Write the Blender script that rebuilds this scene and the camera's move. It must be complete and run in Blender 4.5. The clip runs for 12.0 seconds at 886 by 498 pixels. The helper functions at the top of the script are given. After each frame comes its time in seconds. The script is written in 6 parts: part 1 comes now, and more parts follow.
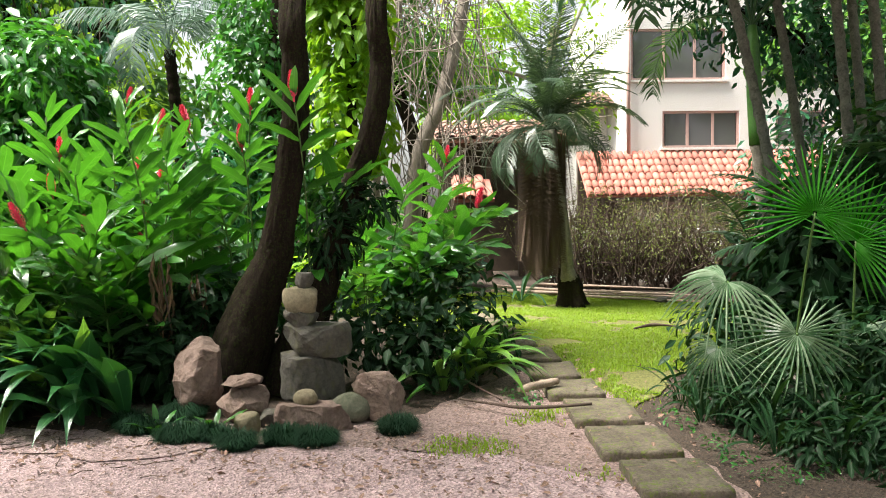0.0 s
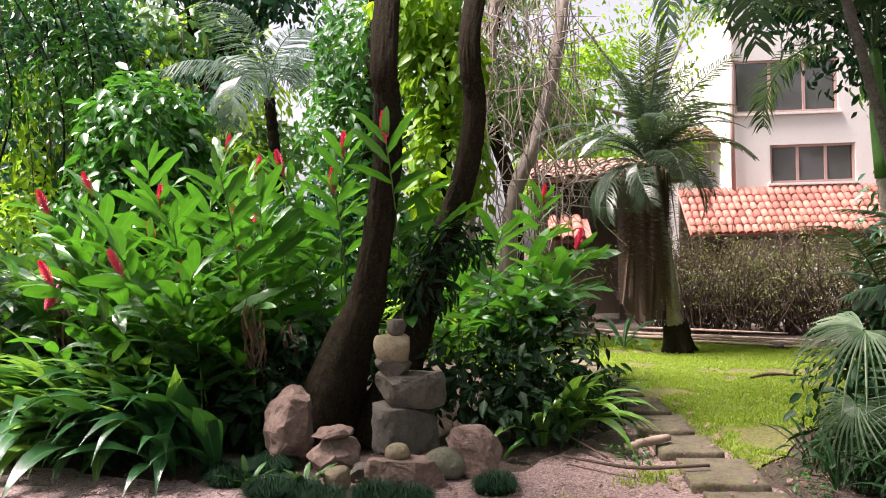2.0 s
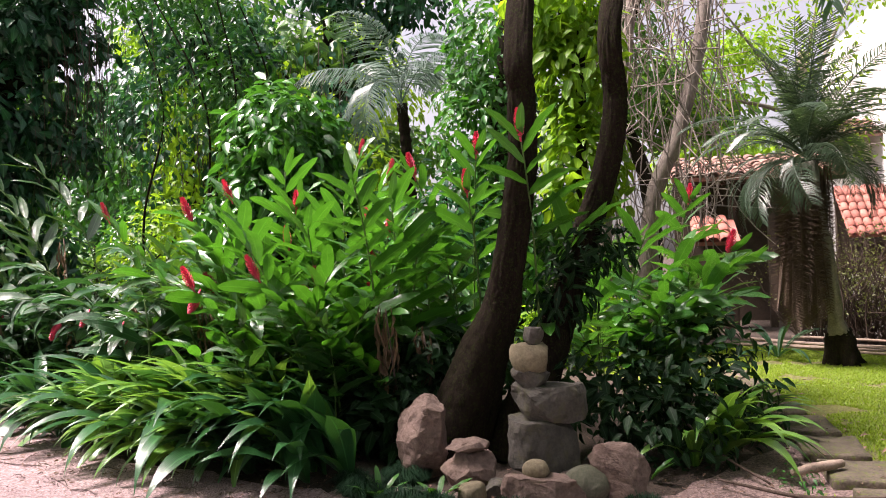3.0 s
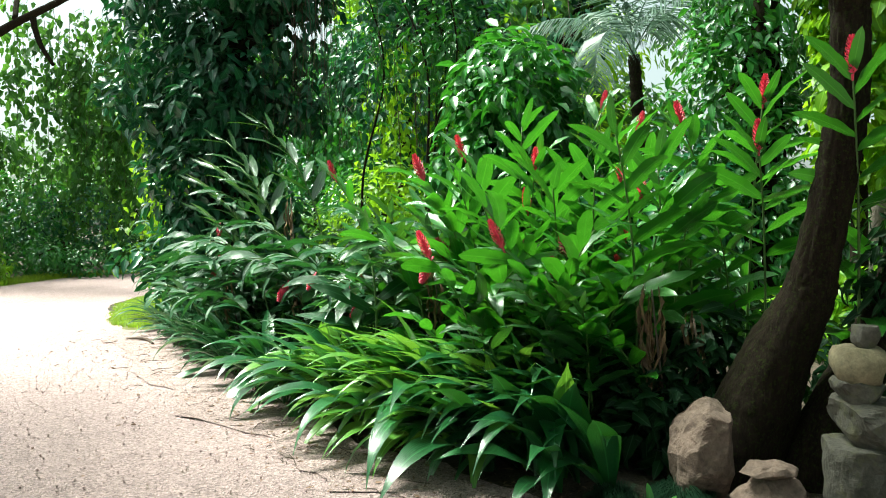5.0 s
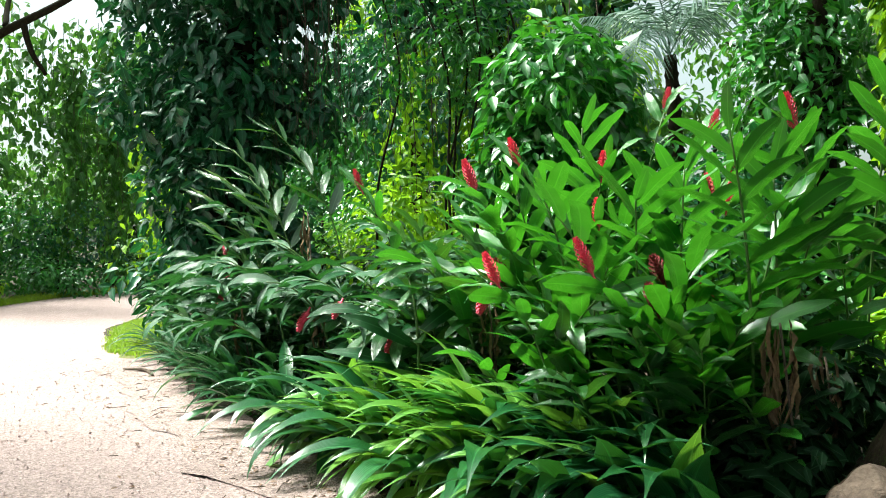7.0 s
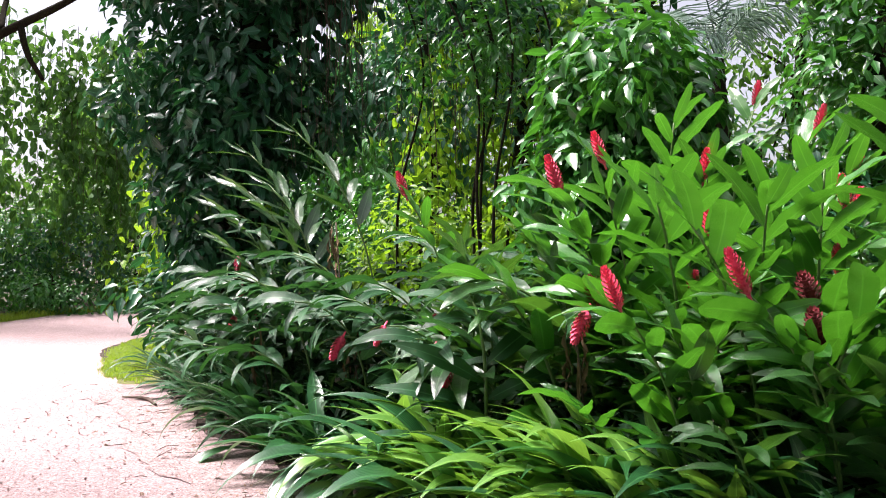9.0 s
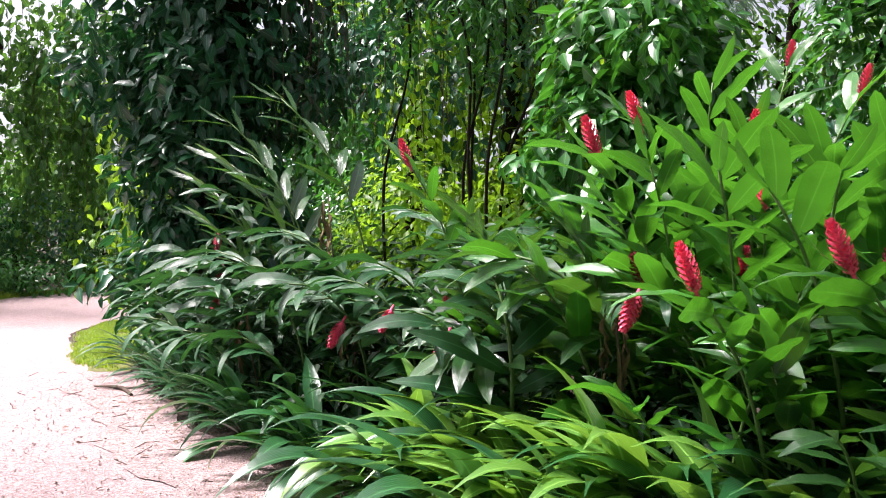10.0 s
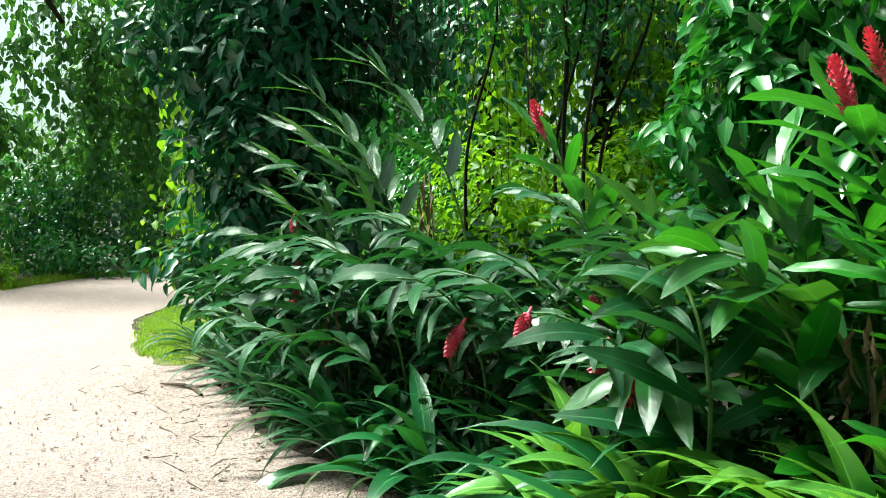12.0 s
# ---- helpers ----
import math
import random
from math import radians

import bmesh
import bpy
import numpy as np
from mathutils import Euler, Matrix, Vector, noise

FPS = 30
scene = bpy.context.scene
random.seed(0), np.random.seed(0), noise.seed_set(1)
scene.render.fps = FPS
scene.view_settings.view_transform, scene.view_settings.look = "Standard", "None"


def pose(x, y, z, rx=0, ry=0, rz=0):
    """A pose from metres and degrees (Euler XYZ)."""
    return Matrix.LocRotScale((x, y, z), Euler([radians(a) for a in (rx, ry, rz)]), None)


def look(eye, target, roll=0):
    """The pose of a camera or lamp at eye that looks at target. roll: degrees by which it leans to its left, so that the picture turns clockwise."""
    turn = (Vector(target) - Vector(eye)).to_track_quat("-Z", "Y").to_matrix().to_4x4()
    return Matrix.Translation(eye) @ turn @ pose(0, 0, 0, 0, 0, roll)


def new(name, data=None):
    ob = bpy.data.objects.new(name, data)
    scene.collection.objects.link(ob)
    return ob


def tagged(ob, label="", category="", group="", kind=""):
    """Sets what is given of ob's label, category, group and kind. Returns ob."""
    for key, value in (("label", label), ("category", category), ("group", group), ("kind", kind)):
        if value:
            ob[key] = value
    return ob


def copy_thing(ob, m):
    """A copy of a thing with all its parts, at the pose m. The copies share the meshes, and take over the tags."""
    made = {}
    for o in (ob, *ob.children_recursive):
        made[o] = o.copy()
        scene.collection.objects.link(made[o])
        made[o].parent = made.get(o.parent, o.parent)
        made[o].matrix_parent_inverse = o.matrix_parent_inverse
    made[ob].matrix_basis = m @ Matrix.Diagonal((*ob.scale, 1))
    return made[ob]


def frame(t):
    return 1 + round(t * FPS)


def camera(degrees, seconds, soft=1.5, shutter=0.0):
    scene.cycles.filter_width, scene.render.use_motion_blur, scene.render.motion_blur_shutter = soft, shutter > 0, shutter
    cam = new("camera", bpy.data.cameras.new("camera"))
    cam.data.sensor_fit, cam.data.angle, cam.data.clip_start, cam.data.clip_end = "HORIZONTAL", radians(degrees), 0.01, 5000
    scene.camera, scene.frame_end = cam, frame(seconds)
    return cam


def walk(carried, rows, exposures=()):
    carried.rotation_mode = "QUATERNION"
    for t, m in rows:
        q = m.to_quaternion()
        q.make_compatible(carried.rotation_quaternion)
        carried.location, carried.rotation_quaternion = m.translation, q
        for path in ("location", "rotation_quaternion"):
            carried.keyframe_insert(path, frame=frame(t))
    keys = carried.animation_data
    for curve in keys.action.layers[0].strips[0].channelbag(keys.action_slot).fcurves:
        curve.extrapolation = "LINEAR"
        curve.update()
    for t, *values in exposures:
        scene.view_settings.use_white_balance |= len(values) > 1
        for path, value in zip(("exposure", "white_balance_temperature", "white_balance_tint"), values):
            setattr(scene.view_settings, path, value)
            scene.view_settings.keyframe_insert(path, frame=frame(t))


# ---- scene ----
cam = camera(58.9, 12.0, 1.0)
PATH = [
    (0, (0.09, 0.058, 1.406), (0.184, 2.053, 1.3), -0.9),
    (0.5, (0.128, 0.08, 1.404), (0.159, 2.078, 1.304), -0.5),
    (1, (0.164, 0.134, 1.403), (0.153, 2.132, 1.305), -0.0),
    (1.5, (0.141, 0.236, 1.404), (0.095, 2.235, 1.336), -0.6),
    (2, (0.088, 0.335, 1.421), (-0.059, 2.329, 1.424), -1.5),
    (2.5, (0.057, 0.432, 1.408), (-0.259, 2.407, 1.423), -2.2),
    (3, (0.023, 0.588, 1.422), (-0.453, 2.53, 1.445), -1.8),
    (3.5, (-0.119, 0.757, 1.387), (-0.742, 2.657, 1.393), -1.3),
    (5.5, (-0.841, 1.426, 1.478), (-1.825, 3.166, 1.424), -0.5),
    (6, (-1.067, 1.584, 1.495), (-2.03, 3.337, 1.49), -1.6),
    (6.5, (-1.226, 1.754, 1.491), (-2.178, 3.513, 1.469), -1.1),
    (8.5, (-1.992, 2.346, 1.478), (-2.906, 4.125, 1.475), -0.6),
    (9, (-2.192, 2.497, 1.457), (-3.119, 4.269, 1.48), -0.3),
    (9.5, (-2.453, 2.637, 1.474), (-3.238, 4.477, 1.477), -1.5),
    (10, (-2.637, 2.838, 1.452), (-3.5, 4.642, 1.417), -0.6),
    (10.5, (-2.811, 2.979, 1.452), (-3.739, 4.75, 1.404), 0.5),
    (11, (-3.066, 3.109, 1.488), (-4.012, 4.87, 1.412), -2.8),
    (11.5, (-3.257, 3.237, 1.499), (-4.213, 4.991, 1.387), -1.9),
    (12, (-3.449, 3.464, 1.468), (-4.427, 5.206, 1.387), -0.4),
]
EXPOSURES = [(0.0, 1.85, 6700, 9), (1.5, 1.76, 6700, 12), (2.2, 1.58, 6750, 29), (3.5, 1.4, 6750, 27), (5.3, 1.52, 6350, -14), (6.6, 1.52, 6350, -12),
             (8.5, 1.42, 6400, 12), (9.3, 1.42, 6400, 24), (10.5, 1.34, 6300, 16), (11.2, 1.28, 6300, -10), (12.0, 1.28, 6250, -20)]
walk(cam, [(t, look(e, g, r)) for t, e, g, r in PATH], EXPOSURES)

# ---- daylight: a bright hazy sky and a soft sun high over the open drive ----
SUN_EL, SUN_AZ = 62.0, -100.0          # azimuth from +y towards +x
world = bpy.data.worlds.new("hazy_sky")
scene.world = world
world.use_nodes = True
wn, wl = world.node_tree.nodes, world.node_tree.links
sky = wn.new("ShaderNodeTexSky")
sky.sky_type = "NISHITA"
sky.sun_disc = False
sky.sun_elevation = radians(SUN_EL)
sky.sun_rotation = radians(SUN_AZ)
sky.air_density, sky.dust_density, sky.ozone_density = 1.0, 4.0, 0.5
hazy = wn.new("ShaderNodeHueSaturation")
hazy.inputs["Saturation"].default_value = 0.35
wl.new(sky.outputs[0], hazy.inputs["Color"])
wl.new(hazy.outputs[0], wn["Background"].inputs["Color"])
wn["Background"].inputs["Strength"].default_value = 0.088
sun_data = bpy.data.lights.new("sun", "SUN")
sun_data.energy = 5.0
sun_data.angle = radians(20)
sun_data.color = (1.0, 0.96, 0.90)
sun = new("sun", sun_data)
_a, _e = radians(SUN_AZ), radians(SUN_EL)
sun.matrix_world = look((math.sin(_a) * 40, math.cos(_a) * 40, math.tan(_e) * 40), (0, 0, 0))

# ---- tools: meshes, materials ----
rng = np.random.default_rng(7)


class MB:
    """Collects vertices, quads, triangles and a uv per vertex, and makes one mesh of them."""

    def __init__(self):
        self.v, self.q, self.t, self.u, self.n = [], [], [], [], 0

    def add(self, v, quads=(), tris=(), uv=None):
        v = np.asarray(v, float).reshape(-1, 3)
        if len(quads):
            self.q.append(np.asarray(quads, int).reshape(-1, 4) + self.n)
        if len(tris):
            self.t.append(np.asarray(tris, int).reshape(-1, 3) + self.n)
        self.v.append(v)
        self.u.append(np.zeros((len(v), 2)) if uv is None else np.asarray(uv, float).reshape(-1, 2))
        self.n += len(v)
        return self

    def mesh(self, name, mat=None, smooth=True):
        v = np.concatenate(self.v)
        u = np.concatenate(self.u)
        q = np.concatenate(self.q) if self.q else np.zeros((0, 4), int)
        t = np.concatenate(self.t) if self.t else np.zeros((0, 3), int)
        loops = np.concatenate([q.ravel(), t.ravel()])
        total = np.concatenate([np.full(len(q), 4), np.full(len(t), 3)])
        start = np.concatenate([[0], np.cumsum(total)[:-1]])
        me = bpy.data.meshes.new(name)
        me.vertices.add(len(v))
        me.vertices.foreach_set("co", v.ravel())
        me.loops.add(len(loops))
        me.loops.foreach_set("vertex_index", loops)
        me.polygons.add(len(total))
        me.polygons.foreach_set("loop_start", start)
        me.polygons.foreach_set("loop_total", total)
        me.polygons.foreach_set("use_smooth", np.full(len(total), smooth))
        layer = me.uv_layers.new(name="UVMap")
        layer.data.foreach_set("uv", u[loops].ravel())
        me.update(calc_edges=True)
        if mat:
            me.materials.append(mat)
        return me


def part(name, data, parent=None, m=None, label="", kind=""):
    ob = new(name, data)
    if parent is not None:
        ob.parent = parent
    if m is not None:
        ob.matrix_basis = m
    return tagged(ob, label=label, kind=kind)


def thing(name, label, category, group="", kind="", data=None, m=None):
    ob = new(name, data)
    if m is not None:
        ob.matrix_basis = m
    return tagged(ob, label=label, category=category, group=group, kind=kind)


def unit(a):
    a = np.asarray(a, float)
    return a / np.maximum(np.linalg.norm(a, axis=-1, keepdims=True), 1e-9)


def frame_at(o, x, zhint, s=1.0):
    """A pose at o whose x axis runs along x and whose z axis leans to zhint."""
    x = unit(x)
    y = np.cross(zhint, x)
    if np.linalg.norm(y) < 1e-4:
        y = np.cross((0.3, 1, 0.2), x)
    y = unit(y)
    z = np.cross(x, y)
    s = np.broadcast_to(s, 3)
    return Matrix(((x[0] * s[0], y[0] * s[1], z[0] * s[2], o[0]), (x[1] * s[0], y[1] * s[1], z[1] * s[2], o[1]),
                   (x[2] * s[0], y[2] * s[1], z[2] * s[2], o[2]), (0, 0, 0, 1)))


def spin(x, y, z=0.0, deg=0.0, s=1.0, tilt=0.0):
    return Matrix.Translation((x, y, z)) @ Euler((0, radians(tilt), radians(deg))).to_matrix().to_4x4() @ Matrix.Diagonal((s, s, s, 1))


def smooth_line(pts, n):
    """n points on a smooth curve through pts."""
    pts = np.asarray(pts, float)
    k = len(pts)
    if k == 2:
        return pts[0] + (pts[1] - pts[0]) * np.linspace(0, 1, n)[:, None]
    p = np.vstack([2 * pts[0] - pts[1], pts, 2 * pts[-1] - pts[-2]])
    out = []
    for u in np.linspace(0, k - 1, n):
        i = min(int(u), k - 2)
        f = u - i
        a, b, c, d = p[i], p[i + 1], p[i + 2], p[i + 3]
        out.append(0.5 * (2 * b + (c - a) * f + (2 * a - 5 * b + 4 * c - d) * f * f + (3 * b - a - 3 * c + d) * f ** 3))
    return np.array(out)


def tube(mb, pts, radii, seg=8, rough=0.0, cap=True, ridges=0):
    """A tube along pts; rough shakes its skin."""
    pts = np.asarray(pts, float)
    n = len(pts)
    radii = np.interp(np.linspace(0, 1, n), np.linspace(0, 1, len(np.atleast_1d(radii))), np.atleast_1d(radii))
    tan = unit(np.gradient(pts, axis=0))
    ref = np.array((0.0, 1.0, 0.0)) if abs(tan[0][1]) < 0.8 else np.array((1.0, 0.0, 0.0))
    a = unit(np.cross(tan, ref))
    b = np.cross(tan, a)
    th = np.linspace(0, 2 * np.pi, seg, endpoint=False)
    ring = np.cos(th)[None, :, None] * a[:, None] + np.sin(th)[None, :, None] * b[:, None]
    r = radii[:, None] * np.ones(seg)[None]
    if rough:
        r = r * (1 + rough * (rng.random((n, seg)) - 0.5) + (rough * 0.8 * np.cos(th * ridges + 1)[None] if ridges else 0))
    v = pts[:, None] + ring * r[..., None]
    i = np.arange(n - 1)[:, None] * seg
    j = np.arange(seg)[None]
    q = np.stack([i + j, i + (j + 1) % seg, i + seg + (j + 1) % seg, i + seg + j], -1).reshape(-1, 4)
    uv = np.stack(np.broadcast_arrays(np.linspace(0, 1, n)[:, None], (th / 6.2832)[None]), -1)
    v = v.reshape(-1, 3)
    uv = uv.reshape(-1, 2)
    tris = []
    if cap:
        v = np.vstack([v, pts[0], pts[-1]])
        uv = np.vstack([uv, [0, 0], [1, 0]])
        e = n * seg
        tris = [(e, (k + 1) % seg, k) for k in range(seg)] + [(e + 1, e - seg + k, e - seg + (k + 1) % seg) for k in range(seg)]
    mb.add(v, q, tris, uv)
    return mb


def blade(mb, length, width, droop=0.6, fold=0.25, rise=0.0, n=8, shape="lance", wave=0.0, twist=0.0, m=None):
    """A leaf blade along x from the origin; it starts rising at the angle rise and bends by droop (radians)."""
    s = np.linspace(0, 1, n + 1)
    ang = rise - droop * s ** 1.3
    step = length / n
    x = np.concatenate([[0], np.cumsum(np.cos(ang[:-1]) * step)])
    z = np.concatenate([[0], np.cumsum(np.sin(ang[:-1]) * step)])
    if shape == "lance":
        w = np.sin(np.pi * np.clip(s, 0, 1) ** 0.85) ** 0.75
    elif shape == "oval":
        w = np.sin(np.pi * np.clip(s, 0, 1) ** 0.95) ** 0.5 * np.where(s > 0.9, 0.85, 1.0)
    elif shape == "paddle":
        w = np.clip(s * 5, 0, 1) ** 0.7 * np.clip((1.02 - s) * 3.2, 0, 1) ** 0.6
    elif shape == "strap":
        w = (0.22 + 0.78 * np.sin(np.pi * np.clip(s * 0.98 + 0.02, 0, 1) ** 1.25) ** 0.8) * np.clip((1.0 - s) * 2.6, 0.0, 1)
    else:
        w = np.clip((1 - s) * 1.4, 0, 1)
    w = np.maximum(w, 0.02) * width * 0.5
    tw = twist * s
    v, uv = [], []
    for i in range(n + 1):
        nz = (-math.sin(ang[i]), math.cos(ang[i]))
        for side in (-1, 0, 1):
            yy = side * w[i] * math.cos(fold)
            up = abs(side) * w[i] * math.sin(fold) + wave * w[i] * side * math.sin(i * 1.9 + side)
            yy, up = yy * math.cos(tw[i]) - up * math.sin(tw[i]), yy * math.sin(tw[i]) + up * math.cos(tw[i])
            v.append((x[i] + nz[0] * up, yy, z[i] + nz[1] * up))
            uv.append((s[i], 0.5 + side * 0.5))
    q = []
    for i in range(n):
        a = i * 3
        q += [(a, a + 3, a + 4, a + 1), (a + 1, a + 4, a + 5, a + 2)]
    v = np.array(v)
    if m is not None:
        v = v @ np.array(m.to_3x3()).T + np.array(m.translation)
    mb.add(v, q, (), uv)
    return mb


CARD_V = np.array([(0, 0, 0), (0.32, -0.5, 0.05), (0.32, 0, -0.03), (0.32, 0.5, 0.05), (0.72, -0.33, -0.02), (0.72, 0, -0.08), (0.72, 0.33, -0.02), (1, 0, -0.2)])
CARD_Q = np.array([(1, 4, 5, 2), (2, 5, 6, 3)])
CARD_T = np.array([(0, 1, 2), (0, 2, 3), (4, 7, 5), (5, 7, 6)])
CARD_UV = np.array([(0, .5), (.32, 0), (.32, .5), (.32, 1), (.72, .1), (.72, .5), (.72, .9), (1, .5)])


def scatter(mb, p, nrm, along, size, width=0.45):
    """Small leaves at the points p, facing nrm, hanging along the given ways."""
    z = unit(nrm)
    x = unit(along - (along * z).sum(-1, keepdims=True) * z)
    y = np.cross(z, x)
    size = np.broadcast_to(size, len(p))[:, None, None]
    wd = np.broadcast_to(width, len(p))[:, None]
    c = CARD_V[None]
    v = p[:, None] + size * (c[..., :1] * x[:, None] + (c[..., 1:2] * wd[..., None]) * y[:, None] + c[..., 2:] * z[:, None])
    k = np.arange(len(p))[:, None, None] * 8
    mb.add(v.reshape(-1, 3), (CARD_Q[None] + k).reshape(-1, 4), (CARD_T[None] + k).reshape(-1, 3), np.tile(CARD_UV, (len(p), 1)))
    return mb


def cloud_points(blobs, n, shell=0.55, low=-1.0):
    """Points in the outer shells of ellipsoids (x, y, z, rx, ry, rz), with their outward ways."""
    blobs = np.asarray(blobs, float)
    vol = blobs[:, 3] * blobs[:, 4] + blobs[:, 5] * blobs[:, 3]
    which = rng.choice(len(blobs), n, p=vol / vol.sum())
    d = unit(rng.normal(size=(n, 3)))
    d[:, 2] = np.where(d[:, 2] < low, -d[:, 2], d[:, 2])
    r = shell + (1 - shell) * rng.random(n) ** 0.6
    b = blobs[which]
    return b[:, :3] + d * b[:, 3:] * (r * (0.9 + 0.2 * rng.random(n)))[:, None], d


def crown(mb, blobs, n, size, width=0.45, shell=0.55, droop=0.7):
    p, d = cloud_points(blobs, n, shell)
    nrm = d * 0.8 + np.array((0, 0, 0.55)) + rng.normal(size=(n, 3)) * 0.45
    along = d * 0.5 + np.array((0, 0, -droop)) + rng.normal(size=(n, 3)) * 0.6
    return scatter(mb, p, nrm, along, size * (0.6 + 0.8 * rng.random(n)), width)


# ---- materials ----
def nodes_of(name):
    mat = bpy.data.materials.new(name)
    mat.use_nodes = True
    nt = mat.node_tree
    return mat, nt.nodes, nt.links, nt.nodes["Principled BSDF"]


def rgb(c):
    return (c[0], c[1], c[2], 1.0)


def mixed(n, l, fac, a, b, kind="MIX"):
    m = n.new("ShaderNodeMix")
    m.data_type, m.blend_type = "RGBA", kind
    for sock, val in ((m.inputs[0], fac), (m.inputs[6], a), (m.inputs[7], b)):
        if isinstance(val, bpy.types.NodeSocket):
            l.new(val, sock)
        elif isinstance(val, (int, float)):
            sock.default_value = val
        else:
            sock.default_value = rgb(val)
    return m.outputs[2]


def ramp(n, l, src, stops):
    r = n.new("ShaderNodeValToRGB")
    while len(r.color_ramp.elements) < len(stops):
        r.color_ramp.elements.new(0.5)
    for e, (p, c) in zip(r.color_ramp.elements, stops):
        e.position = p
        e.color = rgb(c) if not isinstance(c, (int, float)) else (c, c, c, 1)
    l.new(src, r.inputs[0])
    return r.outputs[0]


def noise_tex(n, l, scale, detail=4, coord="Object", rough=0.55, kind="noise", stretch=None):
    tc = n.new("ShaderNodeTexCoord")
    src = tc.outputs[coord]
    if stretch:
        mp = n.new("ShaderNodeMapping")
        mp.inputs["Scale"].default_value = stretch
        l.new(src, mp.inputs[0])
        src = mp.outputs[0]
    t = n.new("ShaderNodeTexNoise" if kind == "noise" else "ShaderNodeTexVoronoi")
    t.inputs["Scale"].default_value = scale
    if kind == "noise":
        t.inputs["Detail"].default_value = detail
        t.inputs["Roughness"].default_value = rough
    l.new(src, t.inputs["Vector"])
    return t.outputs[0]


def bumped(n, l, p, height, strength, dist=0.02):
    b = n.new("ShaderNodeBump")
    b.inputs["Strength"].default_value = strength
    b.inputs["Distance"].default_value = dist
    l.new(height, b.inputs["Height"])
    l.new(b.outputs[0], p.inputs["Normal"])


def leaf_mat(name, dark, light, gloss=0.4, trans=0.35, glow=(0.25, 0.42, 0.03), ribs=0, veins=0, island=False, spots=0.25, rib_col=None, wax=0.0):
    """A leaf: colour varies from leaf to leaf, a paler midrib, ribs along or veins across, some blemishes, light shining through."""
    mat, n, l, p = nodes_of(name)
    if island:
        rnd = n.new("ShaderNodeNewGeometry").outputs["Random Per Island"]
    else:
        rnd = n.new("ShaderNodeObjectInfo").outputs["Random"]
    dark, light = tuple(0.8 * c for c in dark), tuple(0.85 * c for c in light)
    col = mixed(n, l, rnd, dark, light)
    big = noise_tex(n, l, 6.0, 3)
    col = mixed(n, l, ramp(n, l, big, [(0.35, 0.0), (0.7, 0.6)]), col, tuple(0.55 * a + 0.45 * b for a, b in zip(dark, light)))
    if spots:
        sp = noise_tex(n, l, 38.0, 5)
        col = mixed(n, l, ramp(n, l, sp, [(0.63, 0.0), (0.72, spots)]), col, (0.16, 0.12, 0.03))
    uvn = n.new("ShaderNodeUVMap")
    sep = n.new("ShaderNodeSeparateXYZ")
    l.new(uvn.outputs[0], sep.inputs[0])
    off = n.new("ShaderNodeMath")
    off.operation = "SUBTRACT"
    off.inputs[1].default_value = 0.5
    l.new(sep.outputs[1], off.inputs[0])
    ab = n.new("ShaderNodeMath")
    ab.operation = "ABSOLUTE"
    l.new(off.outputs[0], ab.inputs[0])
    rib = ramp(n, l, ab.outputs[0], [(0.0, 1.0), (0.05, 0.0)])
    col = mixed(n, l, rib, col, rib_col or tuple(min(1, c * 1.6 + 0.03) for c in light))
    l.new(col, p.inputs["Base Color"])
    p.inputs["Roughness"].default_value = gloss
    p.inputs["Specular IOR Level"].default_value = 0.5
    p.inputs["Coat Weight"].default_value = wax
    p.inputs["Coat Roughness"].default_value = 0.22
    if ribs or veins:
        mp = n.new("ShaderNodeMapping")
        l.new(uvn.outputs[0], mp.inputs[0])
        mp.inputs["Scale"].default_value = (0.001, ribs, 1) if ribs else (veins, veins * 0.25, 1)
        if ribs:
            w = n.new("ShaderNodeTexWave")
            w.bands_direction = "Y"
            w.inputs["Scale"].default_value = 0.314
            l.new(mp.outputs[0], w.inputs["Vector"])
        else:
            cb = n.new("ShaderNodeCombineXYZ")
            ad = n.new("ShaderNodeMath")
            ad.operation = "MULTIPLY_ADD"
            ad.inputs[1].default_value = -0.6
            l.new(ab.outputs[0], ad.inputs[0])
            l.new(sep.outputs[0], ad.inputs[2])
            l.new(ad.outputs[0], cb.inputs[0])
            w = n.new("ShaderNodeTexWave")
            w.inputs["Scale"].default_value = veins * 0.314
            l.new(cb.outputs[0], w.inputs["Vector"])
        bumped(n, l, p, w.outputs[1], 0.2 if ribs else 0.35, 0.004)
    tr = n.new("ShaderNodeBsdfTranslucent")
    l.new(mixed(n, l, 0.6, col, glow), tr.inputs[0])
    mx = n.new("ShaderNodeMixShader")
    mx.inputs[0].default_value = trans
    l.new(p.outputs[0], mx.inputs[1])
    l.new(tr.outputs[0], mx.inputs[2])
    l.new(mx.outputs[0], n["Material Output"].inputs[0])
    return mat


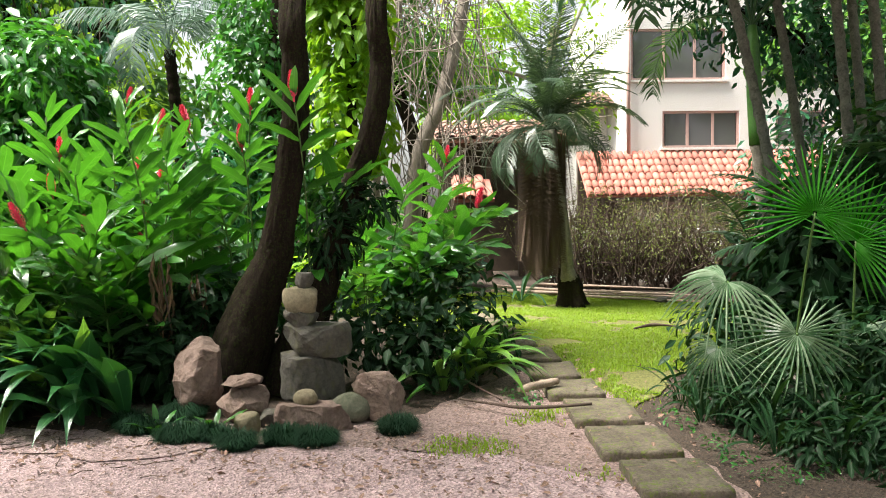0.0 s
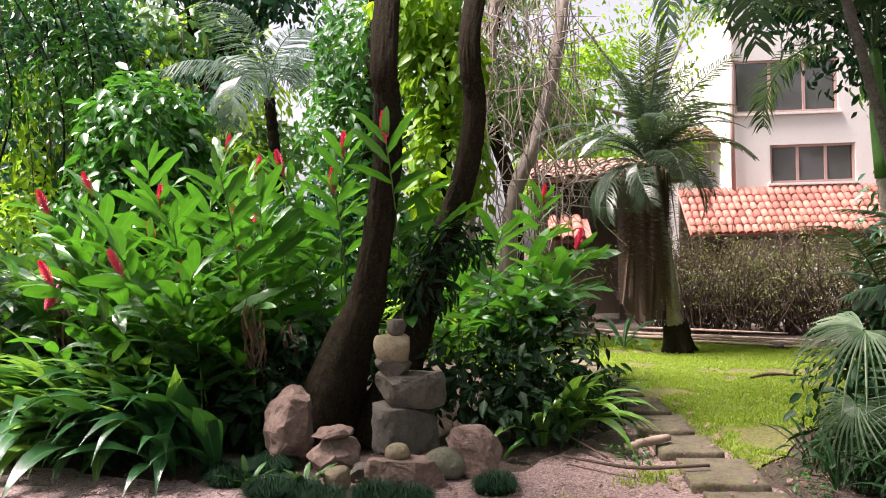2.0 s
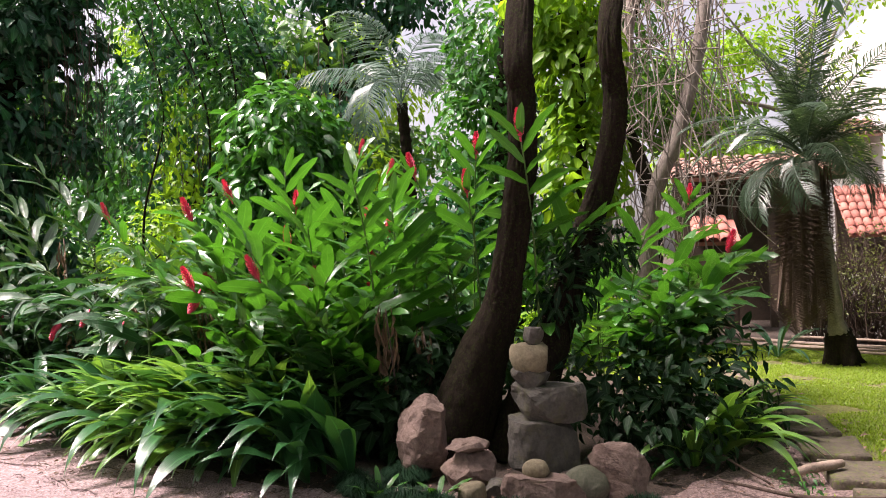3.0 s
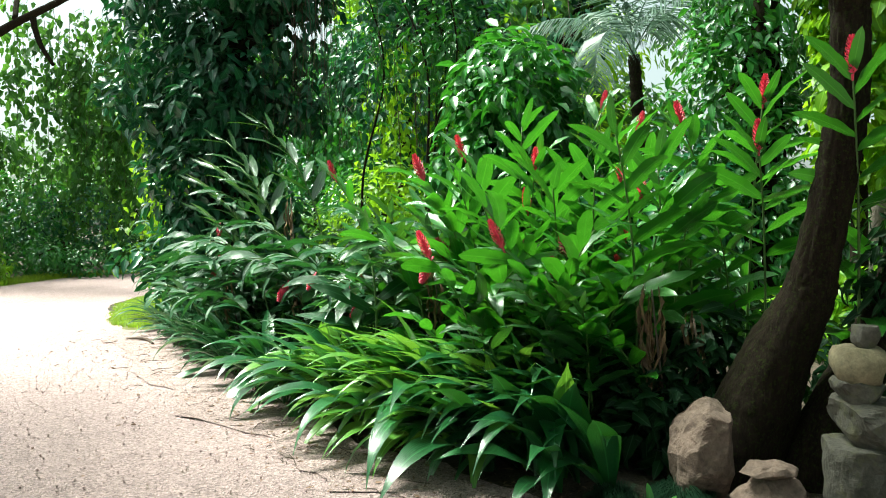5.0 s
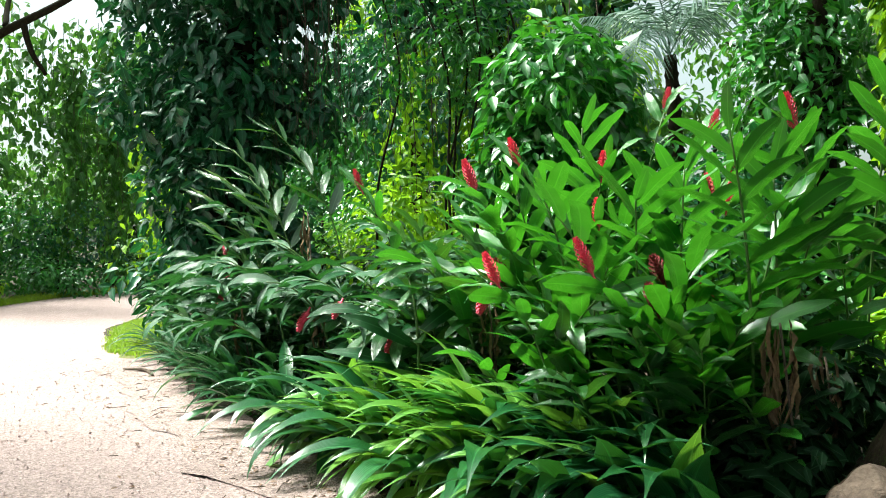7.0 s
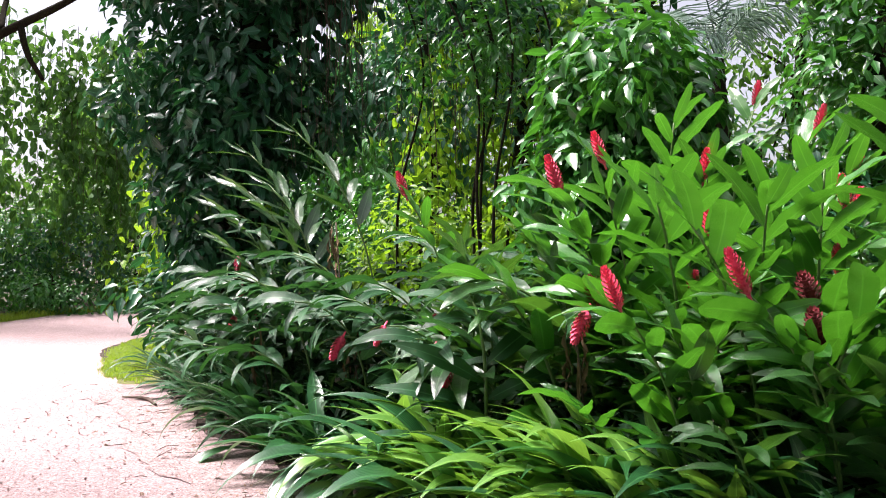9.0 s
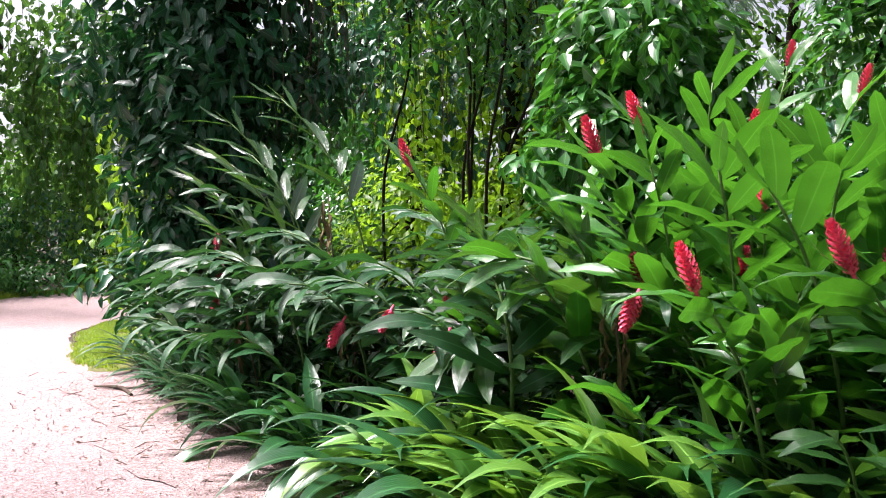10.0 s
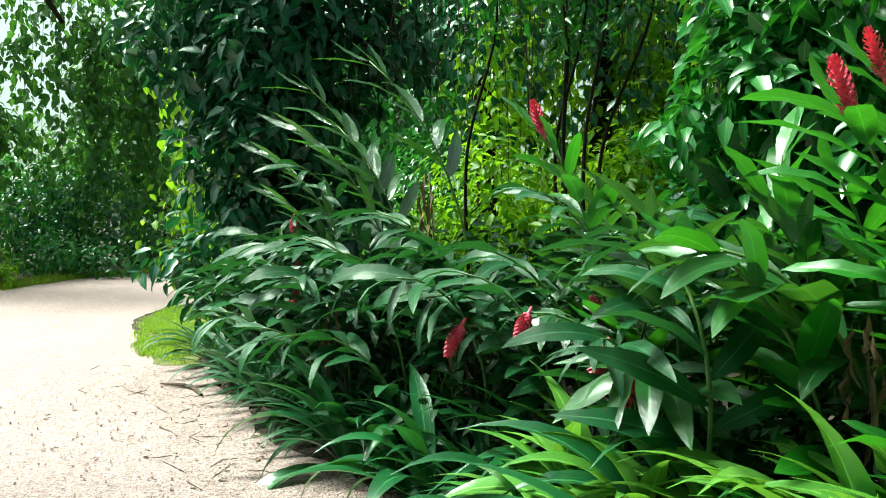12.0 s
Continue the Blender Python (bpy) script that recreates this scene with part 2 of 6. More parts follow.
def plain_mat(name, a, b, scale=8.0, rough=0.8, bump=0.3, dist=0.01, fine=60.0, metal=0.0, stretch=None, spots=None, per_object=0.0):
    """A solid surface with two scales of colour and relief."""
    mat, n, l, p = nodes_of(name)
    big = noise_tex(n, l, scale, 5, stretch=stretch)
    col = mixed(n, l, ramp(n, l, big, [(0.3, 0.0), (0.7, 1.0)]), a, b)
    small = noise_tex(n, l, fine, 6, rough=0.7, stretch=stretch)
    col = mixed(n, l, 0.5, col, ramp(n, l, small, [(0.3, tuple(0.55 * c for c in a)), (0.7, tuple(min(1, 1.25 * c) for c in b))]))
    if spots:
        sp = noise_tex(n, l, scale * 2.3, 6, rough=0.7)
        col = mixed(n, l, ramp(n, l, sp, [(0.52, 0.0), (0.62, 0.8)]), col, spots)
    if per_object:
        hs = n.new("ShaderNodeHueSaturation")
        mr = n.new("ShaderNodeMapRange")
        mr.inputs[3].default_value, mr.inputs[4].default_value = 1 - per_object, 1 + per_object
        l.new(n.new("ShaderNodeObjectInfo").outputs["Random"], mr.inputs[0])
        l.new(mr.outputs[0], hs.inputs["Value"])
        l.new(col, hs.inputs["Color"])
        col = hs.outputs[0]
    l.new(col, p.inputs["Base Color"])
    p.inputs["Roughness"].default_value = rough
    p.inputs["Metallic"].default_value = metal
    h = mixed(n, l, 0.5, big, small)
    bumped(n, l, p, h, bump, dist)
    return mat


M_GINGER = leaf_mat("ginger_leaf", (0.008, 0.072, 0.010), (0.056, 0.275, 0.022), 0.28, 0.24, (0.15, 0.54, 0.02), veins=60, rib_col=(0.10, 0.30, 0.05), wax=0.35)
M_DEEP = leaf_mat("deep_green_leaf", (0.012, 0.06, 0.016), (0.04, 0.145, 0.028), 0.28, 0.2, (0.15, 0.4, 0.02), veins=55, wax=0.45)
M_STRAP = leaf_mat("pleated_leaf", (0.008, 0.058, 0.022), (0.034, 0.175, 0.046), 0.3, 0.14, (0.1, 0.36, 0.02), ribs=14, wax=0.45)
M_SILVER = leaf_mat("dull_long_leaf", (0.007, 0.05, 0.017), (0.028, 0.12, 0.038), 0.4, 0.14, (0.09, 0.32, 0.04), veins=50, wax=0.15)
M_VINE = leaf_mat("vine_leaf", (0.005, 0.045, 0.022), (0.02, 0.125, 0.05), 0.36, 0.14, (0.08, 0.36, 0.06), island=True, wax=0.15)
M_BUSH = leaf_mat("bush_leaf", (0.010, 0.085, 0.018), (0.05, 0.225, 0.03), 0.33, 0.22, (0.12, 0.46, 0.02), island=True, wax=0.3)
# sunlit copy of the leaf: sunlight is put into its yellow-green
M_LIME = leaf_mat("sun_tinted_leaf", (0.08, 0.24, 0.012), (0.24, 0.45, 0.02), 0.45, 0.55, (0.36, 0.6, 0.02), island=True)
M_FAR = leaf_mat("far_leaf", (0.016, 0.08, 0.018), (0.08, 0.24, 0.03), 0.42, 0.4, (0.18, 0.38, 0.04), island=True)
# undergrowth leaf: the shade beneath the plants is put into its near-black green
M_UNDER_SHADED = leaf_mat("shaded_undergrowth_leaf", (0.005, 0.024, 0.009), (0.013, 0.05, 0.014), 0.5, 0.1, (0.08, 0.22, 0.02), island=True)
M_FROND = leaf_mat("palm_frond", (0.022, 0.08, 0.03), (0.055, 0.14, 0.05), 0.33, 0.22, (0.16, 0.32, 0.05), island=True, spots=0)
M_GREYFROND = leaf_mat("grey_palm_frond", (0.07, 0.13, 0.10), (0.13, 0.21, 0.16), 0.4, 0.25, (0.2, 0.32, 0.2), island=True, spots=0)
# the whitish end colour carries the sky sheen on the fan's fingers
M_FAN = leaf_mat("fan_palm_leaf_sheen", (0.02, 0.10, 0.03), (0.34, 0.44, 0.30), 0.24, 0.25, (0.14, 0.40, 0.05), island=True, spots=0.1, wax=0.9)
# copy of the fan leaf with light from behind put into its green
M_FANBACKLIT = leaf_mat("backlit_fan_leaf", (0.02, 0.13, 0.012), (0.05, 0.24, 0.02), 0.35, 0.5, (0.10, 0.6, 0.01), island=True, spots=0.1)
M_LIMESTRAP = leaf_mat("lime_strap_leaf", (0.065, 0.25, 0.035), (0.24, 0.48, 0.085), 0.28, 0.28, (0.28, 0.54, 0.03), ribs=12, wax=0.6)
M_DATE = leaf_mat("date_palm_frond", (0.024, 0.056, 0.032), (0.075, 0.12, 0.07), 0.36, 0.2, (0.14, 0.26, 0.06), island=True, spots=0)
M_GRASS = leaf_mat("lawn_grass", (0.14, 0.28, 0.012), (0.32, 0.48, 0.02), 0.5, 0.45, (0.36, 0.5, 0.03), island=True, spots=0)
M_MONDO = leaf_mat("dwarf_grass", (0.007, 0.03, 0.014), (0.02, 0.062, 0.03), 0.5, 0.1, (0.06, 0.18, 0.06), island=True, spots=0)
M_DRY = plain_mat("dry_leaf", (0.06, 0.032, 0.018), (0.24, 0.15, 0.08), 9, 0.85, 0.3, per_object=0.3)
M_SKIRT = plain_mat("dead_frond", (0.035, 0.022, 0.015), (0.14, 0.09, 0.06), 12, 0.85, 0.3, stretch=(6, 6, 0.6))
M_FLOWER = plain_mat("red_bract", (0.82, 0.02, 0.10), (0.95, 0.12, 0.23), 30, 0.4, 0.1, per_object=0.12)
M_OLDFLOWER = plain_mat("wilted_bract", (0.10, 0.01, 0.015), (0.28, 0.03, 0.04), 30, 0.6, 0.2)
M_CANE = plain_mat("green_cane", (0.04, 0.10, 0.02), (0.10, 0.18, 0.04), 20, 0.45, 0.1)
M_BARK = plain_mat("dark_bark", (0.005, 0.0035, 0.003), (0.03, 0.021, 0.016), 22, 0.95, 1.0, 0.02, 90, stretch=(1, 1, 0.22), spots=(0.030, 0.042, 0.010))
M_PALEBARK = plain_mat("pale_bark", (0.16, 0.13, 0.11), (0.36, 0.31, 0.26), 4, 0.9, 0.6, 0.02, 40, stretch=(1, 1, 0.3))
M_PALMTRUNK = plain_mat("palm_trunk", (0.13, 0.115, 0.095), (0.36, 0.32, 0.27), 9, 0.9, 0.9, 0.02, 50)
M_ARECA = plain_mat("grey_palm_bark", (0.075, 0.07, 0.062), (0.20, 0.19, 0.165), 9, 0.85, 0.5, 0.01, 50, spots=(0.06, 0.065, 0.045))
M_ROCK = plain_mat("pinkish_rock", (0.09, 0.06, 0.048), (0.28, 0.195, 0.16), 6, 0.9, 1.0, 0.025, 34, per_object=0.15)
M_GREYROCK = plain_mat("grey_stone", (0.042, 0.038, 0.032), (0.125, 0.113, 0.095), 6, 0.88, 0.8, 0.02, 40, spots=(0.10, 0.095, 0.055), per_object=0.15)
M_SANDSTONE = plain_mat("buff_stone", (0.12, 0.10, 0.06), (0.28, 0.23, 0.145), 8, 0.85, 0.6, 0.012, 50, per_object=0.1)
M_MOSSROCK = plain_mat("mossy_stone", (0.06, 0.075, 0.04), (0.16, 0.15, 0.11), 7, 0.9, 0.7, 0.015, 50)
M_SLAB = plain_mat("mossy_concrete", (0.035, 0.028, 0.02), (0.185, 0.15, 0.11), 11, 0.95, 1.0, 0.02, 55, spots=(0.11, 0.15, 0.016), per_object=0.12)
M_WALL = plain_mat("white_render", (0.74, 0.70, 0.66), (0.84, 0.81, 0.78), 1.5, 0.85, 0.15, 0.01, 30)
M_TILE = plain_mat("clay_tile", (0.36, 0.10, 0.075), (0.58, 0.24, 0.185), 6, 0.85, 0.3, 0.01, 40, per_object=0.35)
M_OLDTILE = plain_mat("old_clay_tile", (0.16, 0.08, 0.06), (0.36, 0.22, 0.175), 6, 0.9, 0.3, 0.01, 40, per_object=0.35)
M_WOOD_SHADE = plain_mat("dark_timber_and_shade", (0.03, 0.02, 0.015), (0.09, 0.06, 0.04), 8, 0.7, 0.3, 0.01, 40)
M_FRAME = plain_mat("pinkish_frame_paint", (0.42, 0.27, 0.24), (0.55, 0.37, 0.33), 5, 0.6, 0.1)
M_STICK = plain_mat("weathered_stick", (0.20, 0.14, 0.11), (0.45, 0.35, 0.27), 10, 0.85, 0.4, 0.01, 60)
M_TWIG = plain_mat("twig", (0.035, 0.024, 0.02), (0.13, 0.095, 0.075), 14, 0.9, 0.3)
M_CROWNSHAFT = plain_mat("green_crownshaft", (0.05, 0.16, 0.03), (0.10, 0.24, 0.05), 6, 0.4, 0.1)


def glass_mat():
    mat, n, l, p = nodes_of("window_glass")
    p.inputs["Base Color"].default_value = (0.10, 0.10, 0.10, 1)
    p.inputs["Roughness"].default_value = 0.06
    p.inputs["Specular IOR Level"].default_value = 0.8
    return mat


M_GLASS = glass_mat()


def gravel_mat(name, a, b, dark, litter=0.3):
    """Raked gravel and sand: fine stones, damp and dusty patches, bits of litter."""
    mat, n, l, p = nodes_of(name)
    big = noise_tex(n, l, 0.7, 5)
    mid = noise_tex(n, l, 5.0, 6, rough=0.7)
    stones = noise_tex(n, l, 75.0, kind="voronoi")
    fine = noise_tex(n, l, 160.0, 3)
    col = mixed(n, l, ramp(n, l, big, [(0.3, 0.0), (0.7, 1.0)]), a, b)
    col = mixed(n, l, ramp(n, l, mid, [(0.42, 0.0), (0.75, 0.55)]), col, dark)
    vt = n.new("ShaderNodeTexVoronoi")
    vt.inputs["Scale"].default_value = 75.0
    tc = n.new("ShaderNodeTexCoord")
    l.new(tc.outputs["Object"], vt.inputs["Vector"])
    bw = n.new("ShaderNodeRGBToBW")
    l.new(vt.outputs["Color"], bw.inputs[0])
    col = mixed(n, l, 0.65, col, mixed(n, l, bw.outputs[0], tuple(0.3 * c for c in a), tuple(min(1, 1.7 * c) for c in b)))
    col = mixed(n, l, ramp(n, l, fine, [(0.62, 0.0), (0.7, litter)]), col, (0.07, 0.05, 0.035))
    l.new(col, p.inputs["Base Color"])
    p.inputs["Roughness"].default_value = 0.95
    h = mixed(n, l, 0.4, stones, mid)
    bumped(n, l, p, h, 1.0, 0.02)
    return mat


M_GRAVEL = gravel_mat("pink_gravel", (0.28, 0.195, 0.195), (0.44, 0.32, 0.32), (0.155, 0.105, 0.10), 0.25)
M_SOIL = gravel_mat("leaf_litter_soil", (0.03, 0.021, 0.015), (0.065, 0.045, 0.032), (0.02, 0.015, 0.01), 0.5)
M_SAND = gravel_mat("sandy_soil", (0.17, 0.115, 0.10), (0.31, 0.22, 0.20), (0.075, 0.052, 0.04), 0.6)
M_DIRT_SHADE = gravel_mat("pinkish_brown_dirt_and_shade", (0.235, 0.163, 0.158), (0.41, 0.298, 0.292), (0.10, 0.07, 0.06), 0.55)
M_TURF = gravel_mat("turf", (0.11, 0.10, 0.035), (0.15, 0.16, 0.04), (0.17, 0.12, 0.07), 0.4)
for _m, _v in ((M_GINGER, 0.85), (M_STRAP, 1.0), (M_DEEP, 0.85), (M_SILVER, 0.35), (M_LIMESTRAP, 0.85), (M_FAN, 0.9), (M_UNDER_SHADED, 0.15), (M_VINE, 0.4), (M_MONDO, 0.2), (M_BARK, 0.08), (M_TWIG, 0.2)):
    _m.node_tree.nodes["Principled BSDF"].inputs["Specular IOR Level"].default_value = _v

# ---- ground, drive, lawn ----
def inside(poly, p):
    poly = np.asarray(poly, float)
    x, y = p[:, 0], p[:, 1]
    hit = np.zeros(len(p), bool)
    for (x1, y1), (x2, y2) in zip(poly, np.roll(poly, -1, 0)):
        c = ((y1 > y) != (y2 > y)) & (x < (x2 - x1) * (y - y1) / (y2 - y1 + 1e-12) + x1)
        hit ^= c
    return hit


def sheet(name, poly, z, mat, ragged=0.05, step=0.15, cell=0.5):
    """A thin sheet of ground with a ragged rim and gentle unevenness."""
    poly = np.asarray(poly, float)
    rim = []
    for a, b in zip(poly, np.roll(poly, -1, 0)):
        k = max(1, int(min(60, np.linalg.norm(b - a) / step)))
        for f in np.arange(k) / k:
            q = a + (b - a) * f
            nz = noise.noise_vector((q[0] * 2.3, q[1] * 2.3, 3.1)) + 0.6 * noise.noise_vector((q[0] * 7, q[1] * 7, 1.3))
            rim.append((q[0] + nz[0] * ragged, q[1] + nz[1] * ragged))
    bm = bmesh.new()
    bm.faces.new([bm.verts.new((x, y, z)) for x, y in rim])
    bmesh.ops.triangulate(bm, faces=bm.faces[:])
    bmesh.ops.recalc_face_normals(bm, faces=bm.faces[:])
    if bm.faces[0].normal.z < 0:
        bmesh.ops.reverse_faces(bm, faces=bm.faces[:])
    me = bpy.data.meshes.new(name)
    bm.to_mesh(me)
    bm.free()
    me.materials.append(mat)
    return me


gx = np.concatenate([[-400, -150, -70], np.linspace(-34, 34, 69), [70, 150, 400]])
GX, GY = np.meshgrid(gx, gx)
GZ = np.where(np.hypot(GX, GY) > 40, 0.0, -0.0)
k = len(gx)
ii = (np.arange(k - 1)[:, None] * k + np.arange(k - 1)[None]).ravel()
ground = thing("ground", "dark damp garden soil strewn with leaf litter", "ground", kind="structure",
               data=MB().add(np.stack([GX, GY, GZ], -1).reshape(-1, 3), np.stack([ii, ii + 1, ii + k + 1, ii + k], -1)).mesh("ground", M_SOIL))

BED_EDGE = [(1.15, 3.9), (0.6, 4.45), (0.14, 4.5), (-0.33, 4.67), (-0.98, 4.63), (-1.76, 4.99), (-2.55, 5.19), (-3.69, 5.6), (-4.64, 6.2),
            (-5.46, 6.61), (-7.45, 7.65), (-9.2, 8.95), (-10.7, 9.45), (-12.9, 11.1), (-13.8, 12.5), (-14.4, 16), (-13.5, 24)]
DRIVE = BED_EDGE + [(-19.5, 26), (-20.7, 18.4), (-20.9, 16.1), (-19.5, 13.1), (-16.5, 9.5), (-13, 5), (-11, 0), (-10, -14), (12, -14), (9, 0), (4.5, 2.6), (1.75, 3.45)]
drive = thing("drive", "pinkish gravel and sand drive with scattered dry litter", "drive", kind="structure", data=sheet("drive", DRIVE, 0.008, M_GRAVEL, 0.07))
sandy = thing("bare_soil", "trodden sandy brown soil between rocks and path", "soil", kind="structure",
              data=sheet("bare_soil", [(1.3, 3.7), (0.5, 4.3), (-0.5, 4.5), (-1.9, 4.9), (-1.8, 5.3), (-0.6, 5.2), (0.2, 5.3), (0.75, 6.3), (1.1, 6.6), (1.3, 7.1), (1.55, 7.1), (1.58, 5.6), (1.64, 4.9), (1.68, 4.2), (1.74, 3.6)], 0.004, M_SAND, 0.09))
LAWN = [(1.62, 5.35), (1.52, 6.2), (1.48, 6.9), (1.4, 8.0), (0.9, 8.6), (0.0, 9.2), (-0.6, 10.6), (0.4, 12.4), (2.0, 12.7), (3.4, 11.7), (5.0, 10.4), (4.6, 8.2), (3.6, 6.9), (2.6, 6.6), (2.15, 6.1), (1.9, 5.6)]
lawn = thing("lawn", "small bright green lawn with a worn bare patch", "lawn", kind="structure", data=sheet("lawn", LAWN, 0.012, M_TURF, 0.1))
VERGE = [(-9.5, 8.95), (-10.4, 9.2), (-11.1, 9.75), (-11.9, 10.4), (-13.0, 11.5), (-13.7, 12.6), (-12.8, 12.9), (-11.0, 11.2), (-9.9, 9.9)]
verge = thing("verge", "strip of grass beside the drive", "grass", kind="structure", data=sheet("verge", VERGE, 0.012, M_TURF, 0.22))
# dirt strip whose darker colour also holds the shade of the overhanging bed
EDGE_DIRT_SHADE = [(-0.98, 4.68), (-1.76, 5.04), (-2.55, 5.24), (-3.69, 5.65), (-4.64, 6.25), (-5.46, 6.66), (-7.45, 7.7), (-9.2, 9.0), (-9.9, 8.9), (-9.1, 8.0), (-8.0, 7.45), (-7.2, 6.7), (-6.0, 6.2), (-5.2, 5.6), (-4.2, 5.3), (-3.2, 4.75), (-2.2, 4.7), (-1.6, 4.45)]
dirt = thing("edge_dirt", "brown trodden dirt and litter along the bed with the bed's shade in its colour", "soil", kind="structure", data=sheet("edge_dirt", EDGE_DIRT_SHADE, 0.0165, M_DIRT_SHADE, 0.13))
PATCH = [(0.15, 4.5), (0.3, 4.75), (0.62, 4.7), (0.68, 4.45), (0.4, 4.38)]


def grass(polys, density, height, name, label, bare=None):
    mb = MB()
    for poly in polys:
        poly = np.array(poly)
        lo, hi = poly.min(0) - 0.1, poly.max(0) + 0.1
        n = int(density * np.prod(hi - lo))
        p = lo + rng.random((n, 2)) * (hi - lo)
        j = p + rng.normal(size=p.shape) * 0.05
        p = p[inside(poly, j)]
        if bare is not None:
            keep = np.array([noise.noise((q[0] * 1.7, q[1] * 1.7, 5.0)) * 0.7 + noise.noise((q[0] * 6, q[1] * 6, 2.0)) * 0.4 for q in p])
            near = np.exp(-((p[:, 0] - bare[0]) ** 2 + (p[:, 1] - bare[1]) ** 2) / bare[2] ** 2)
            p = p[keep > -0.22 + near * 0.9]
        n = len(p)
        h = height * (0.5 + rng.random(n))
        a = rng.random(n) * 6.283
        side = np.stack([np.cos(a), np.sin(a), 0 * a], -1) * 0.004
        lean = np.stack([np.cos(a + 1.6 + rng.normal(size=n) * 0.4), np.sin(a + 1.6), 0 * a], -1) * (h * 0.7)[:, None]
        b = np.column_stack([p, np.full(n, 0.008)])
        up = np.array((0, 0, 1.0))
        v = np.stack([b - side, b + side, b + side * 0.8 + lean * 0.35 + up * h[:, None] * 0.7, b - side * 0.8 + lean * 0.35 + up * h[:, None] * 0.7, b + lean + up * h[:, None]], 1)
        i = np.arange(n)[:, None] * 5
        mb.add(v.reshape(-1, 3), i + np.array([[0, 1, 2, 3]]), i + np.array([[3, 2, 4]]))
    return thing(name, label, "grass", kind="stuff", data=mb.mesh(name, M_GRASS))


grass([LAWN], 6500, 0.021, "lawn_grass", "short bright green lawn grass with worn gaps", bare=(2.2, 6.05, 0.33))
grass([[(1.55, 5.3), (1.6, 6.9), (3.2, 7.0), (3.0, 6.0), (2.3, 5.2)]], 1500, 0.03, "sparse_grass", "sparse grass on the worn edge of the lawn", bare=(2.2, 6.0, 0.8))
grass([PATCH, [(0.75, 5.0), (0.9, 5.35), (1.2, 5.3), (1.0, 5.0)], [(0.95, 3.98), (1.0, 4.12), (1.16, 4.1), (1.12, 3.95)]], 4200, 0.022, "loose_grass", "loose tufts of grass on bare soil", bare=(5, 5, 0.1))
grass([VERGE], 4200, 0.045, "verge_grass", "thin grass on the verge of the drive", bare=(-20, 11, 0.9))
grass([[(-20.6, 18.6), (-20.8, 16.1), (-19.3, 13.0), (-16.4, 9.4), (-17.2, 8.8), (-20.3, 12.5), (-21.8, 15.9), (-21.6, 18.8)]], 700, 0.12, "far_verge_grass", "rough grass along the far edge of the drive")


# ---- stepping stones ----
def slab_mesh(name, w, d, h, seed):
    bm = bmesh.new()
    bmesh.ops.create_cube(bm, size=1.0)
    bmesh.ops.subdivide_edges(bm, edges=bm.edges[:], cuts=7, use_grid_fill=True)
    for v in bm.verts:
        c = v.co
        e = max(abs(c.x), abs(c.y)) * 2
        r = 1 - 0.04 * max(0, abs(c.z) * 2 - 0.6) * (e > 0.95)
        q = Vector((c.x * w * r, c.y * d * r, (c.z + 0.5) * h))
        nz = noise.noise_vector((q.x * 9 + seed * 7, q.y * 9, q.z * 9))
        v.co = q + nz * 0.008 + Vector((0, 0, 0.01 * noise.noise((q.x * 3 + seed, q.y * 3, 1))))
    me = bpy.data.meshes.new(name)
    bm.to_mesh(me)
    bm.free()
    me.materials.append(M_SLAB)
    for f in me.polygons:
        f.use_smooth = True
    return me


SLABS = [(1.21, 1.64, 3.62), (1.17, 1.62, 4.22), (1.17, 1.60, 4.86), (1.12, 1.53, 5.56), (1.10, 1.50, 6.18), (1.06, 1.46, 6.86), (0.95, 1.37, 7.57), (0.90, 1.31, 8.20), (0.86, 1.27, 8.83), (0.80, 1.20, 9.46), (0.74, 1.14, 10.05)]
for (x0, x1, yf), nxt in zip(SLABS, SLABS[1:]):
    d = nxt[2] - yf - 0.13
    thing("stepping_stone", "rectangular mossy concrete slab of a garden path", "stepping stone", "stepping stones of the path",
          data=slab_mesh("stepping_stone", x1 - x0, d, 0.065, x0 * 10 + yf), m=spin((x0 + x1) / 2 - 0.02, yf + d / 2, -0.005, rng.normal() * 1.5 - 2))


